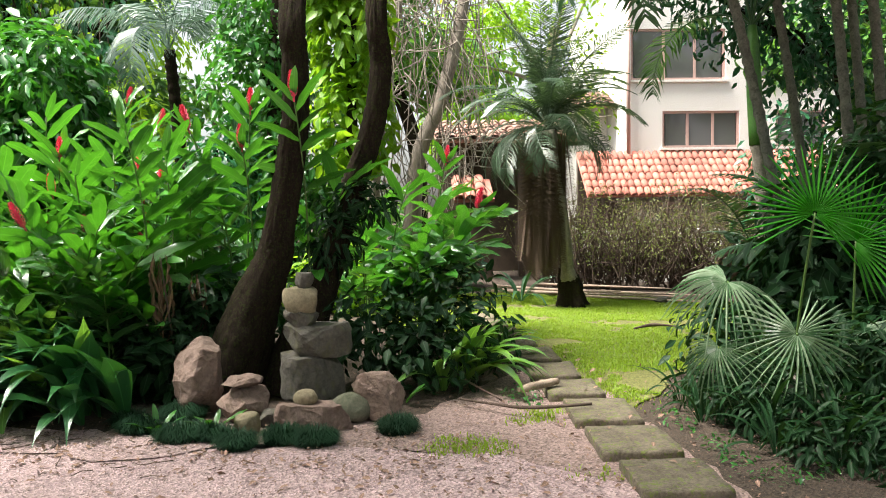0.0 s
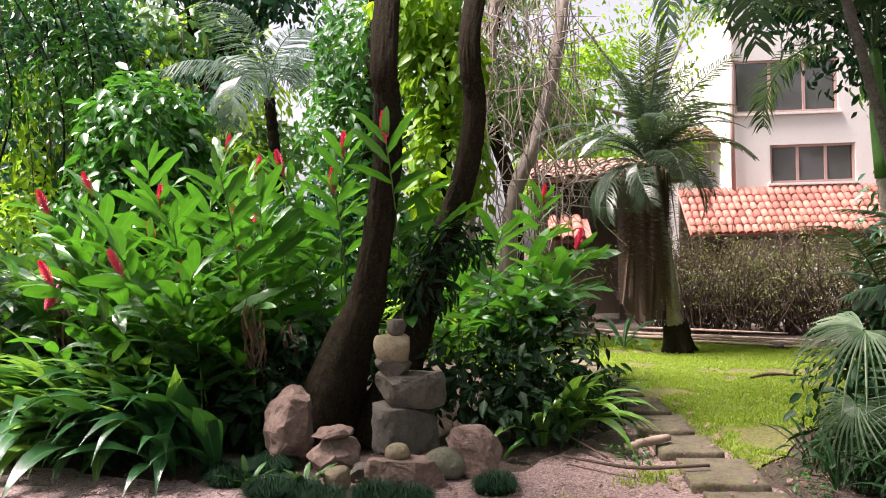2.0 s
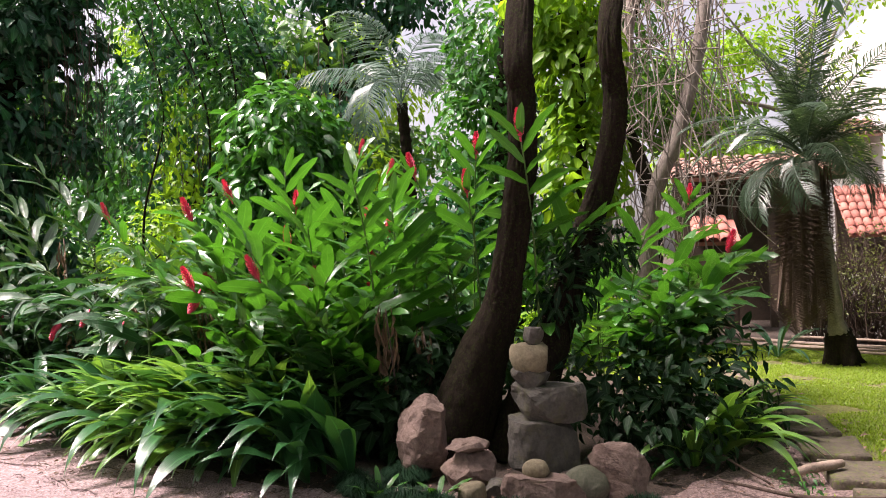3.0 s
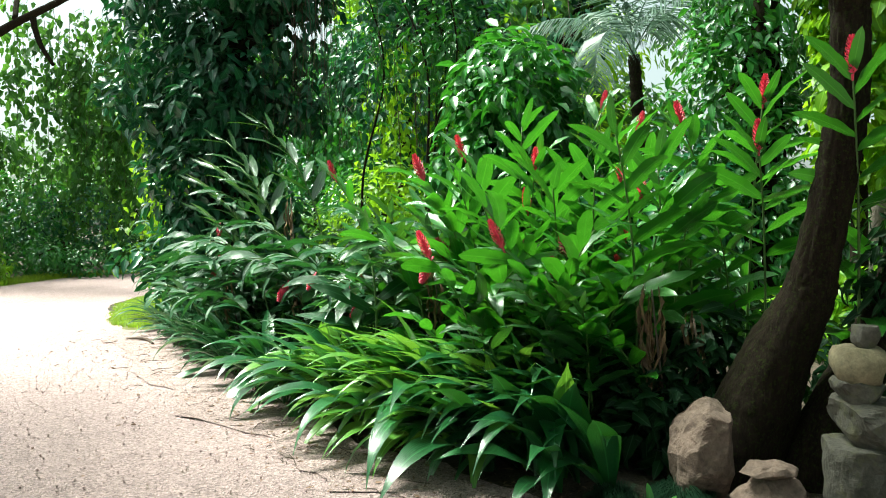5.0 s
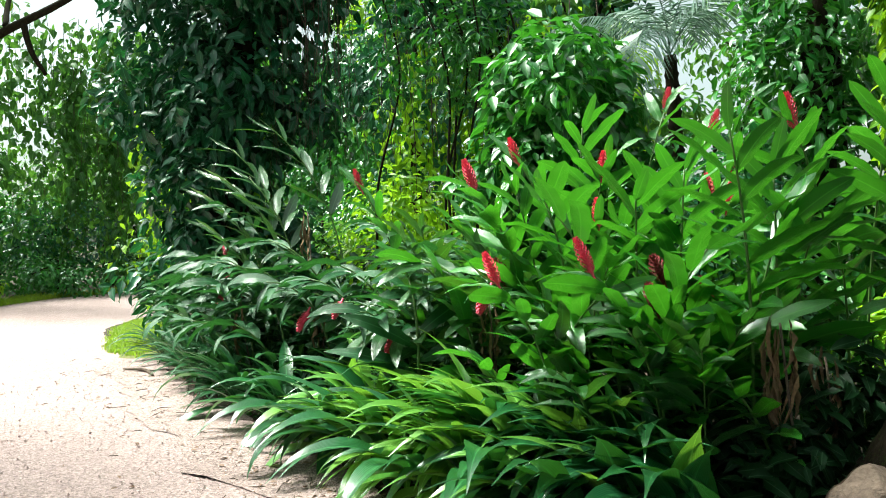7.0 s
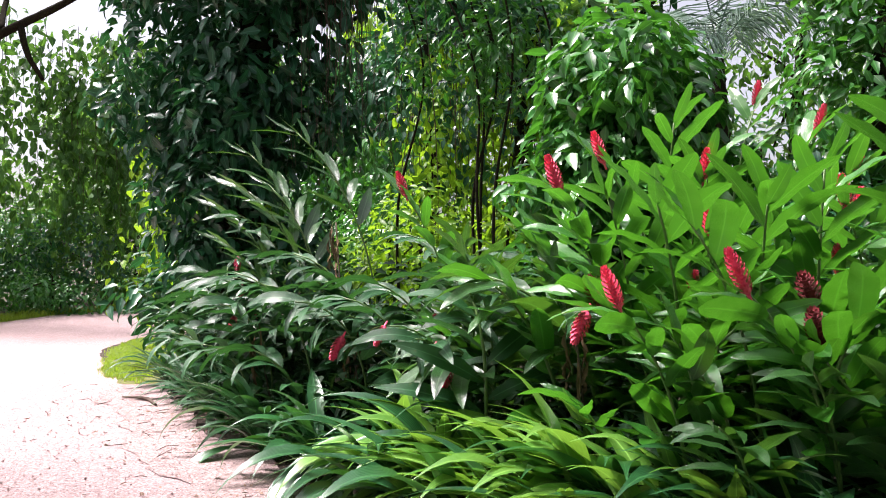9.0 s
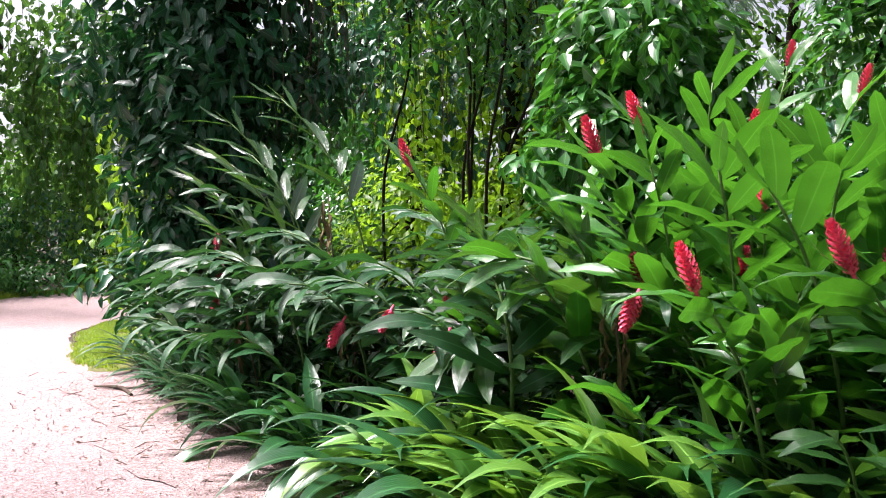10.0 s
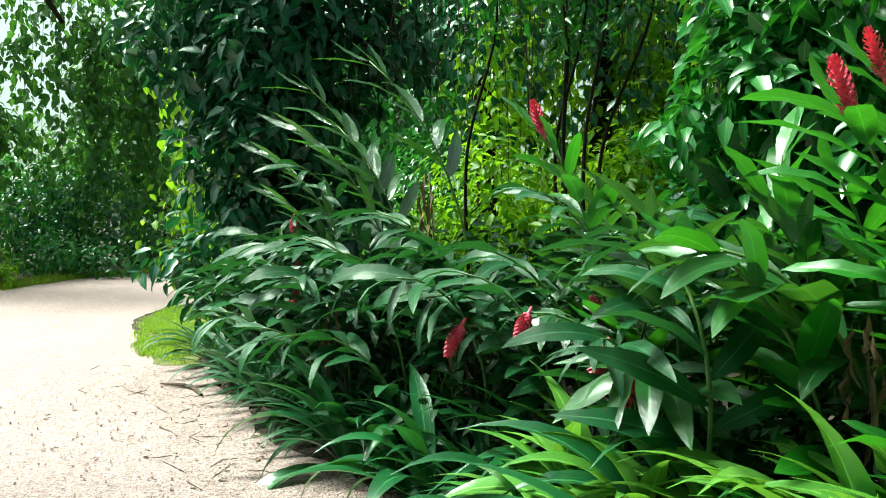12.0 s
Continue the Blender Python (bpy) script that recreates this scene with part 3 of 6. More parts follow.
# ---- rocks ----
def rock(name, label, size, at, mat, seed, cuts=9, turn=0.0, lump=0.06, fine=0.014, soft=0.0):
    r = np.random.default_rng(seed)
    bm = bmesh.new()
    bmesh.ops.create_icosphere(bm, subdivisions=5, radius=1.0)
    planes = [(Vector(unit(r.normal(size=3))), (0.62 if soft else 0.5) + 0.26 * r.random()) for _ in range(cuts + 7)]
    for v in bm.verts:
        c = v.co.copy()
        if not soft:
            c = Vector([math.copysign(abs(a) ** 0.62, a) for a in c]) * 0.82
        for nn, dd in planes:
            over = c.dot(nn) - dd
            if over > 0:
                c -= nn * over * (1 - soft)
        c += c.normalized() * lump * noise.noise((c.x * 1.4 + seed, c.y * 1.4, c.z * 1.4))
        v.co = c
    lo = Vector([min(v.co[i] for v in bm.verts) for i in range(3)])
    hi = Vector([max(v.co[i] for v in bm.verts) for i in range(3)])
    for v in bm.verts:
        zn = (v.co.z - lo.z) / (hi.z - lo.z)
        if "cairn" in label:
            v.co.z = lo.z + (hi.z - lo.z) * (min(max(zn, 0.2), 0.8) - 0.2) / 0.6
        q = Vector([((v.co[i] - lo[i]) / (hi[i] - lo[i]) - (0.5 if i < 2 else 0)) * size[i] for i in range(3)])
        nz = noise.noise_vector((q.x * 14 + seed, q.y * 14, q.z * 14)) * fine + noise.noise_vector((q.x * 40, q.y * 40, q.z * 40 + seed)) * fine * 0.35
        v.co = q + nz
    me = bpy.data.meshes.new(name)
    bm.to_mesh(me)
    bm.free()
    me.materials.append(mat)
    for f in me.polygons:
        f.use_smooth = soft > 0
    return thing(name, label, "rock", "rocks of the cairn" if "cairn" in label else "rocks round the tree foot", data=me, m=spin(at[0], at[1], at[2], turn))


rock("stone", "broad grey base stone of a stacked cairn", (0.44, 0.36, 0.30), (-0.57, 5.47, 0.11), M_GREYROCK, 3, 7, 10)
rock("stone", "flat grey slab stone of a stacked cairn", (0.47, 0.36, 0.22), (-0.55, 5.46, 0.395), M_GREYROCK, 9, 8, -8)
rock("stone", "small flat grey stone of a stacked cairn", (0.24, 0.22, 0.11), (-0.63, 5.46, 0.605), M_GREYROCK, 12, 8, 20)
rock("stone", "rounded mossy buff stone of a stacked cairn", (0.245, 0.23, 0.17), (-0.645, 5.46, 0.70), M_SANDSTONE, 14, 3, 0, 0.08, 0.006, 0.4)
rock("stone", "small top stone of a stacked cairn", (0.13, 0.12, 0.115), (-0.61, 5.47, 0.86), M_GREYROCK, 20, 6, 15, 0.08, 0.006, 0.3)
rock("rock", "upright pinkish rock beside the leaning trunk", (0.33, 0.26, 0.56), (-1.36, 5.5, -0.03), M_ROCK, 32, 9, 15)
rock("rock", "blocky pinkish rock with a loose cap", (0.34, 0.28, 0.27), (-1.02, 5.3, -0.02), M_ROCK, 35, 9, 5)
rock("rock", "flat pinkish cap stone lying on a rock", (0.25, 0.2, 0.085), (-1.01, 5.3, 0.225), M_ROCK, 43, 8, 0)
rock("rock", "small round brown stone", (0.165, 0.15, 0.15), (-0.93, 4.98, -0.01), M_SANDSTONE, 41, 4, 0, 0.1, 0.006, 0.4)
rock("rock", "long low pinkish rock before the cairn", (0.5, 0.26, 0.2), (-0.52, 5.06, -0.03), M_ROCK, 47, 8, -6)
rock("rock", "egg-shaped buff stone on a rock", (0.16, 0.14, 0.11), (-0.57, 5.06, 0.15), M_SANDSTONE, 51, 2, 0, 0.05, 0.004, 0.5)
rock("rock", "round mossy green boulder", (0.3, 0.26, 0.22), (-0.3, 5.24, -0.03), M_MOSSROCK, 56, 3, 0, 0.06, 0.008, 0.5)
rock("rock", "angular greyish pink rock", (0.36, 0.27, 0.36), (-0.11, 5.27, -0.03), M_ROCK, 63, 8, -18)
rock("rock", "low brown rock half buried", (0.3, 0.22, 0.13), (-0.76, 5.2, -0.03), M_GREYROCK, 67, 7, 30)
rock("rock", "flat grey stone at the lawn's edge", (0.35, 0.3, 0.12), (3.75, 11.0, -0.02), M_GREYROCK, 71, 7, 0)


# ---- sticks and litter ----
def stick(label, pts, r, mat=None, group=""):
    mb = tube(MB(), smooth_line(pts, 14), r, 7, 0.25)
    return thing("stick", label, "stick", group, data=mb.mesh("stick", mat or M_STICK))


stick("thick pale dry palm stalk lying on the path", [(0.88, 5.58, 0.09), (1.0, 5.66, 0.1), (1.2, 5.8, 0.1)], [0.022, 0.03, 0.032, 0.025])
stick("thin dark branch lying across the path", [(0.45, 5.5, 0.06), (0.8, 5.2, 0.07), (1.0, 5.12, 0.085), (1.3, 5.14, 0.09)], [0.008, 0.013, 0.01], M_TWIG)
stick("long bent dry twig on the soil", [(0.3, 6.3, 0.25), (0.5, 5.9, 0.12), (0.75, 5.55, 0.03)], [0.01, 0.007], M_TWIG)
for k in range(11):
    a = rng.random()
    p0 = np.array((0.9 + rng.random() * 1.6, 12.9 - rng.random() * 0.9, 0.02 + 0.012 * k))
    p1 = p0 + np.array((1.6 + rng.random() * 0.9, -1.0 - rng.random() * 0.5, 0.0))
    stick("long pale stick laid as lawn edging", [p0, (p0 + p1) / 2 + rng.normal(size=3) * (0.05, 0.05, 0.004), p1], [0.022, 0.018, 0.01], group="sticks edging the lawn")
stick("small dark branch on the lawn", [(2.6, 8.6, 0.03), (2.85, 8.7, 0.05), (3.15, 8.68, 0.03)], [0.012, 0.02, 0.006], M_TWIG)
stick("small dark twig at the drive's edge", [(-8.3, 8.05, 0.02), (-8.6, 8.2, 0.04), (-8.95, 8.2, 0.03)], [0.015, 0.02, 0.008], M_TWIG)

mb = MB()
n = 3600
w = rng.random(n)
bed = np.array(BED_EDGE[:12])
seg = rng.integers(0, 11, n)
p = bed[seg] + (bed[seg + 1] - bed[seg]) * w[:, None] + rng.normal(size=(n, 2)) * (0.4, 0.35) + (-0.1, -0.2)
far = rng.random((700, 2)) * (11, 8) + (-9.5, -1.0)
soil = rng.random((700, 2)) * (2.6, 3.4) + (0.1, 3.6)
p = np.vstack([p, far, soil])
scatter(mb, np.column_stack([p, np.full(len(p), 0.022)]), np.array((0, 0, 1.0)) + rng.normal(size=(len(p), 3)) * 0.35, rng.normal(size=(len(p), 3)), 0.012 + 0.05 * rng.random(len(p)) ** 4, 0.5)
on = rng.random((150, 2)) * (0.62, 5.6) + (1.05, 3.85)
scatter(mb, np.column_stack([on, np.full(150, 0.072)]), np.array((0, 0, 1.0)) + rng.normal(size=(150, 3)) * 0.25, rng.normal(size=(150, 3)), 0.012 + 0.06 * rng.random(150) ** 3, 0.5)
thing("leaf_litter", "dry brown fallen leaves scattered on the gravel", "litter", kind="stuff", data=mb.mesh("leaf_litter", leaf_mat("fallen_leaf", (0.13, 0.075, 0.055), (0.36, 0.22, 0.16), 0.8, 0.1, (0.3, 0.2, 0.1), island=True, spots=0)))

# thin dark twigs fallen along the edge of the bed
mb = MB()
for k in range(130):
    i = int(rng.integers(4, 11))
    q = bed[i] + (bed[i + 1] - bed[i]) * rng.random() + rng.normal(size=2) * (0.35, 0.3) + (-0.15, -0.25)
    a, ln = rng.normal() * 0.9 + 2.8, 0.05 + 0.25 * rng.random() ** 3
    d = np.array((math.cos(a), math.sin(a))) * ln
    bend = np.array((-d[1], d[0])) * rng.normal() * 0.25
    tube(mb, [(*q, 0.016), (*(q + d * 0.5 + bend), 0.024), (*(q + d), 0.016)], [0.0035, 0.002], 4, 0, False)
thing("fallen_twigs", "thin dark twigs fallen on the gravel", "twigs", kind="stuff", data=mb.mesh("fallen_twigs", M_TWIG))

# loose pebbles
mb = MB()
n = 16000
p = rng.random((n, 2)) * (11.5, 7.2) + (-9.5, 1.6)
keep = inside(DRIVE, p)
p = p[keep]
n = len(p)
oct_v = np.array([(1, 0, 0), (0, 1, 0), (-1, 0, 0), (0, -1, 0), (0, 0, 0.8), (0, 0, -0.6)])
oct_t = np.array([(0, 1, 4), (1, 2, 4), (2, 3, 4), (3, 0, 4), (1, 0, 5), (2, 1, 5), (3, 2, 5), (0, 3, 5)])
s = 0.004 + 0.009 * rng.random(n) ** 4
v = np.column_stack([p, np.full(n, 0.018)])[:, None] + oct_v[None] * s[:, None, None] * (0.6 + 0.8 * rng.random((n, 1, 3)))
mb.add(v.reshape(-1, 3), (), (oct_t[None] + np.arange(n)[:, None, None] * 6).reshape(-1, 3))
thing("pebbles", "small loose pinkish gravel stones", "gravel", kind="stuff", data=mb.mesh("pebbles", M_GRAVEL, False))

# ---- house and pavilion ----
def box(mb, x0, x1, y0, y1, z0, z1):
    v = [(x, y, z) for z in (z0, z1) for y in (y0, y1) for x in (x0, x1)]
    return mb.add(v, [(0, 2, 3, 1), (4, 5, 7, 6), (0, 1, 5, 4), (2, 6, 7, 3), (0, 4, 6, 2), (1, 3, 7, 5)])


def wall_with_holes(x0, x1, y0, y1, z0, z1, holes):
    """A wall along x with real openings (hx0, hx1, hz0, hz1)."""
    mb = MB()
    xs = sorted({x0, x1, *[h[0] for h in holes], *[h[1] for h in holes]})
    zs = sorted({z0, z1, *[h[2] for h in holes], *[h[3] for h in holes]})
    for a, b in zip(xs, xs[1:]):
        for c, d in zip(zs, zs[1:]):
            mx, mz = (a + b) / 2, (c + d) / 2
            if not any(h[0] < mx < h[1] and h[2] < mz < h[3] for h in holes):
                box(mb, a, b, y0, y1, c, d)
    v, q = np.concatenate(mb.v), np.concatenate(mb.q)
    key, back = np.unique(np.round(v, 4), axis=0, return_inverse=True)
    q = back.ravel()[q]
    _, first, times = np.unique(np.sort(q, axis=1), axis=0, return_index=True, return_counts=True)
    return MB().add(key, q[first[times == 1]])


def barrel_tile(name, mat, r0=0.105, r1=0.085, length=0.42):
    """A tapered half-round clay tile along y, its low end at the origin."""
    mb = MB()
    th = np.linspace(0, np.pi, 7)
    rows = []
    for y, r in ((0, r0), (length, r1)):
        for t in (0.0, 0.014):
            rows.append(np.stack([np.cos(th) * (r - t), np.full(7, y), np.sin(th) * (r - t) * 0.75], -1))
    o0, i0, o1, i1 = 0, 7, 14, 21
    q = []
    for j in range(6):
        q += [(o0 + j, o0 + j + 1, o1 + j + 1, o1 + j), (i0 + j + 1, i0 + j, i1 + j, i1 + j + 1), (o0 + j + 1, o0 + j, i0 + j, i0 + j + 1)]
    return mb.add(np.concatenate(rows), q).mesh(name, mat)


def tile_roof(parent, x0, x1, ye, ze, yr, zr, mat, name="roof"):
    """A roof slope from the eave (ye, ze) up to (yr, zr), laid with barrel tiles."""
    run = math.hypot(yr - ye, zr - ze)
    pitch = math.atan2(zr - ze, yr - ye)
    mb = MB()
    dz, dy = math.cos(pitch) * 0.07, math.sin(pitch) * 0.07
    v = [(x0, ye, ze), (x1, ye, ze), (x1, yr, zr), (x0, yr, zr), (x0, ye + dy, ze - dz), (x1, ye + dy, ze - dz), (x1, yr + dy, zr - dz), (x0, yr + dy, zr - dz)]
    mb.add(v, [(0, 1, 2, 3), (5, 4, 7, 6), (1, 0, 4, 5), (2, 1, 5, 6), (3, 2, 6, 7), (0, 3, 7, 4)])
    roof = part(name, mb.mesh(name, mat, False), parent, label="clay barrel tile roof slope")
    tile = barrel_tile("tile", mat)
    step = 0.21
    rows = int(run / 0.33) + 1
    for i in range(int((x1 - x0) / step)):
        for j in range(rows):
            d = j * 0.33
            if d + 0.3 > run + 0.2:
                continue
            x = x0 + step * (i + 0.5) + rng.normal() * 0.008
            m = Matrix.Translation((x, ye + d * math.cos(pitch) - 0.03, ze + d * math.sin(pitch) + 0.012 + 0.004 * (j % 2))) @ Euler((pitch - 0.03, 0, rng.normal() * 0.03)).to_matrix().to_4x4()
            part("tile", tile, roof, m)
    return roof


def window(parent, x0, x1, z0, z1, y, bars):
    mb = MB()
    f = 0.07
    for a, b, c, d in ((x0, x1, z1 - f, z1), (x0, x1, z0, z0 + f), (x0, x0 + f, z0 + f, z1 - f), (x1 - f, x1, z0 + f, z1 - f)):
        box(mb, a, b, y + 0.04, y + 0.14, c, d)
    win = part("window", mb.mesh("window", M_FRAME, False), parent, label="pinkish painted window frame with dark panes")
    edges = [x0 + f] + [x0 + (x1 - x0) * b for b in bars] + [x1 - f]
    for b in edges[1:-1]:
        part("mullion", box(MB(), b - 0.04, b + 0.04, y + 0.05, y + 0.13, z0 + f, z1 - f).mesh("mullion", M_FRAME, False), win)
    for a, b in zip(edges, edges[1:]):
        part("pane", box(MB(), a + 0.035, b - 0.035, y + 0.085, y + 0.095, z0 + f, z1 - f).mesh("pane", M_GLASS, False), win)
    part("sill", box(MB(), x0 - 0.08, x1 + 0.08, y - 0.08, y + 0.04, z0 - 0.07, z0).mesh("sill", M_WALL, False), win)


house = thing("house", "white rendered two-storey house with clay tile roofs", "house")
HW = [(8.03, 10.45, 3.13, 4.25), (7.05, 10.0, 5.2, 6.75), (11.6, 13.2, 3.13, 4.25), (11.0, 13.2, 5.2, 6.75)]
part("wall", wall_with_holes(6.9, 16.0, 24.0, 24.25, 0.0, 8.2, HW).mesh("wall", M_WALL, False), house, label="white rendered wall")
part("side_wall", box(MB(), 6.9, 7.15, 24.25, 32.0, 0, 8.2).mesh("side_wall", M_WALL, False), house)
part("back_wall", box(MB(), 7.15, 16.0, 31.75, 32.0, 0, 8.2).mesh("back_wall", M_WALL, False), house)
part("end_wall", box(MB(), 15.75, 16.0, 24.25, 31.75, 0, 8.2).mesh("end_wall", M_WALL, False), house)
part("ceiling_slab", box(MB(), 6.9, 16.0, 24.0, 32.0, 8.2, 8.4).mesh("ceiling_slab", M_WALL, False), house)
part("floor_slab", box(MB(), 7.15, 15.75, 24.25, 31.75, 4.6, 4.8).mesh("floor_slab", M_WALL, False), house)
for (a, b, c, d), bars in zip(HW, ((0.33, 0.66), (0.35, 0.68), (0.5,), (0.5,))):
    window(house, a, b, c, d, 24.0, bars)
part("drain_pipe", tube(MB(), [(6.95, 23.9, 2.9), (6.95, 23.9, 8.0)], 0.06, 8).mesh("drain_pipe", M_FRAME), house, label="pinkish drain pipe")
tile_roof(house, 5.35, 13.0, 22.5, 1.66, 24.0, 2.95, M_TILE, "porch_roof")
part("fascia", box(MB(), 5.35, 13.0, 22.5, 22.56, 1.46, 1.6).mesh("fascia", M_WOOD_SHADE, False), house)
for x in (5.6, 8.5, 10.6, 12.7):
    part("porch_post", box(MB(), x - 0.08, x + 0.08, 22.6, 22.76, 0, 1.5).mesh("porch_post", M_WOOD_SHADE, False), house)
tile_roof(house, 5.4, 7.0, 25.0, 4.55, 26.2, 5.1, M_OLDTILE, "rear_roof")
# the shade under the porch roof is put into this wall's dark colour
part("porch_wall", box(MB(), 5.4, 6.88, 24.0, 24.2, 0, 2.9).mesh("porch_wall", M_WOOD_SHADE, False), house, label="porch wall coloured dark for the shade under the roof")
part("rear_wall", box(MB(), 5.4, 6.88, 26.2, 26.4, 0, 5.0).mesh("rear_wall", M_WALL, False), house)

pav = thing("pavilion", "open timber pavilion with an old clay tile roof", "pavilion")
tile_roof(pav, 0.7, 3.7, 15.4, 2.72, 17.2, 3.2, M_OLDTILE)
part("rear_slope", box(MB(), 0.75, 3.65, 17.2, 17.34, 2.95, 3.15).mesh("rear_slope", M_WOOD_SHADE, False), pav)
for x in (0.95, 1.25, 1.75, 2.4, 3.1):
    part("post", box(MB(), x - 0.06, x + 0.06, 15.6, 15.72, 0, 2.72).mesh("post", M_WOOD_SHADE, False), pav)
part("beam", box(MB(), 0.75, 3.65, 15.55, 15.75, 2.6, 2.76).mesh("beam", M_WOOD_SHADE, False), pav)
part("back_screen", box(MB(), 0.8, 3.6, 17.1, 17.14, 0, 3.0).mesh("back_screen", M_WOOD_SHADE, False), pav, label="dark timber back wall")
tile_roof(pav, 1.0, 1.75, 14.6, 1.55, 15.5, 1.95, M_TILE, "low_roof")
part("low_wall", box(MB(), 1.0, 1.75, 15.3, 15.5, 0, 1.75).mesh("low_wall", M_WOOD_SHADE, False), pav)
gw = thing("garden_wall", "low pale rendered garden wall behind the hedge", "wall", kind="structure", data=box(MB(), 2.7, 9.0, 14.0, 14.2, 0, 0.95).mesh("garden_wall", M_WALL, False))

# ---- trunks and trees ----
def trunk_mesh(name, lines, mat, seg=14, rough=0.12, ridges=3):
    mb = MB()
    for pts, radii in lines:
        length = np.linalg.norm(np.diff(np.array(pts), axis=0), axis=1).sum()
        tube(mb, smooth_line(pts, max(8, int(length / 0.12))), radii, seg, rough, ridges=ridges)
    return mb.mesh(name, mat)


def bark_mesh(name, pts, radii, seg=88, depth=0.013):
    """A trunk whose bark is broken into upright plates by real fissures."""
    mb = MB()
    length = np.linalg.norm(np.diff(np.array(pts), axis=0), axis=1).sum()
    n = int(length / 0.028)
    mb = tube(mb, smooth_line(pts, n), radii, seg, 0)
    v = mb.v[-1]
    n = (len(v) - 2) // seg
    ring = v[:n * seg].reshape(n, seg, 3)
    mid = ring.mean(1, keepdims=True)
    out = ring - mid
    r = np.linalg.norm(out, axis=2, keepdims=True)
    th = np.linspace(0, 2 * np.pi, seg, endpoint=False)[None]
    z = np.linspace(0, length, n)[:, None]
    def plates(dz, dth):
        """Value noise round the trunk, in cells dz rows by dth columns, ridged."""
        g = rng.random((n // dz + 3, seg // dth))
        g = np.concatenate([g, g[:, :1]], 1)
        i, j = np.arange(n) / dz, np.arange(seg) / dth + 0.35 * np.sin(np.arange(n) / 9)[:, None]
        j = np.mod(j, seg // dth)
        i0, j0 = i.astype(int), j.astype(int)
        fi, fj = (i - i0)[:, None], j - j0
        row = i0[:, None]
        val = (g[row, j0] * (1 - fj) + g[row, j0 + 1] * fj) * (1 - fi) + (g[row + 1, j0] * (1 - fj) + g[row + 1, j0 + 1] * fj) * fi
        return 1 - np.abs(2 * val - 1)

    crack = 1.15 - 0.8 * plates(5, 4) ** 2 - 0.5 * plates(3, 2) ** 2
    swell = 0.045 * np.cos(3 * th + 0.8 * z + 1) + 0.03 * np.sin(2 * th - 1.9 * z)
    fine = rng.random((n, seg)) - 0.5
    ring[:] = mid + out * (1 + swell[..., None]) + out / r * (depth * (crack - 0.7) + 0.0035 * fine)[..., None]
    return mb.mesh(name, M_BARK)


tree = thing("tree", "dark-barked tree with two leaning trunks from one foot", "tree")
part("trunk", bark_mesh("trunk", [(-1.4, 6.0, -0.08), (-1.17, 5.98, 0.37), (-1.05, 5.96, 0.71), (-0.90, 5.93, 1.04), (-0.84, 5.9, 1.29), (-0.76, 5.9, 1.71), (-0.70, 5.9, 2.12), (-0.70, 5.9, 2.52), (-0.71, 5.95, 2.93), (-0.7, 6.9, 4.6)],
                                    [0.34, 0.235, 0.19, 0.138, 0.112, 0.104, 0.1, 0.1, 0.1, 0.09]), tree)
part("second_trunk", bark_mesh("second_trunk", [(-0.9, 6.1, 0.0), (-0.64, 6.15, 0.64), (-0.49, 6.2, 1.04), (-0.35, 6.2, 1.49), (-0.17, 6.2, 1.98), (-0.08, 6.2, 2.48), (-0.09, 6.2, 3.1), (0.2, 7.1, 4.6)],
                                                  [0.2, 0.15, 0.115, 0.1, 0.09, 0.086, 0.082, 0.07], 72, 0.011), tree)
part("limb", trunk_mesh("limb", [([(-0.7, 6.9, 4.5), (-1.4, 7.0, 5.6), (-2.3, 7.4, 6.6)], [0.09, 0.05]), ([(-0.7, 6.9, 4.5), (-0.4, 6.2, 5.8), (-0.3, 5.4, 6.8)], [0.08, 0.04]),
                                ([(0.2, 7.1, 4.5), (0.9, 7.2, 5.6), (1.5, 7.6, 6.6)], [0.07, 0.04])], M_BARK, 8), tree)
part("crown", crown(MB(), [(-1.9, 7.4, 6.6, 1.7, 1.6, 1.0), (-0.2, 6.6, 7.1, 1.7, 1.7, 1.1), (1.5, 7.6, 6.6, 1.5, 1.5, 1.0)], 2200, 0.16, 0.5, 0.3).mesh("crown", M_FAR), tree)
part("clinging_fern", crown(MB(), [(-0.3, 6.1, 1.45, 0.36, 0.22, 0.2), (-0.5, 6.1, 1.15, 0.28, 0.18, 0.23)], 420, 0.12, 0.3, 0.2).mesh("clinging_fern", M_UNDER_SHADED), tree, label="dark clinging fern leaves")


def clumps(blobs, n, r):
    """Small leaf clumps sitting in the skins of larger ellipsoids."""
    p, d = cloud_points(blobs, n, 0.8)
    return list(blobs) + [(*q, r * (0.7 + 0.6 * rng.random()), r * (0.7 + 0.5 * rng.random()), r * (0.5 + 0.5 * rng.random())) for q in p]


def leafy_tree(name, label, trunk_pts, radii, blobs, n, size, mat, width=0.45, bark=M_BARK, shell=0.5, category="tree"):
    t = thing(name, label, category)
    lines = [(trunk_pts, radii)]
    top = np.array(trunk_pts[-1], float)
    for b in blobs[:6]:
        c = np.array(b[:3])
        start = top * 0.75 + np.array(trunk_pts[0]) * 0.25
        lines.append(([start, (start + c) / 2 + (0, 0, 0.1), c], [radii[-1] * 0.7, 0.015]))
    part("trunk", trunk_mesh("trunk", lines, bark, 9), t)
    part("crown", crown(MB(), blobs, n, size, width, shell).mesh("crown", mat), t)
    return t


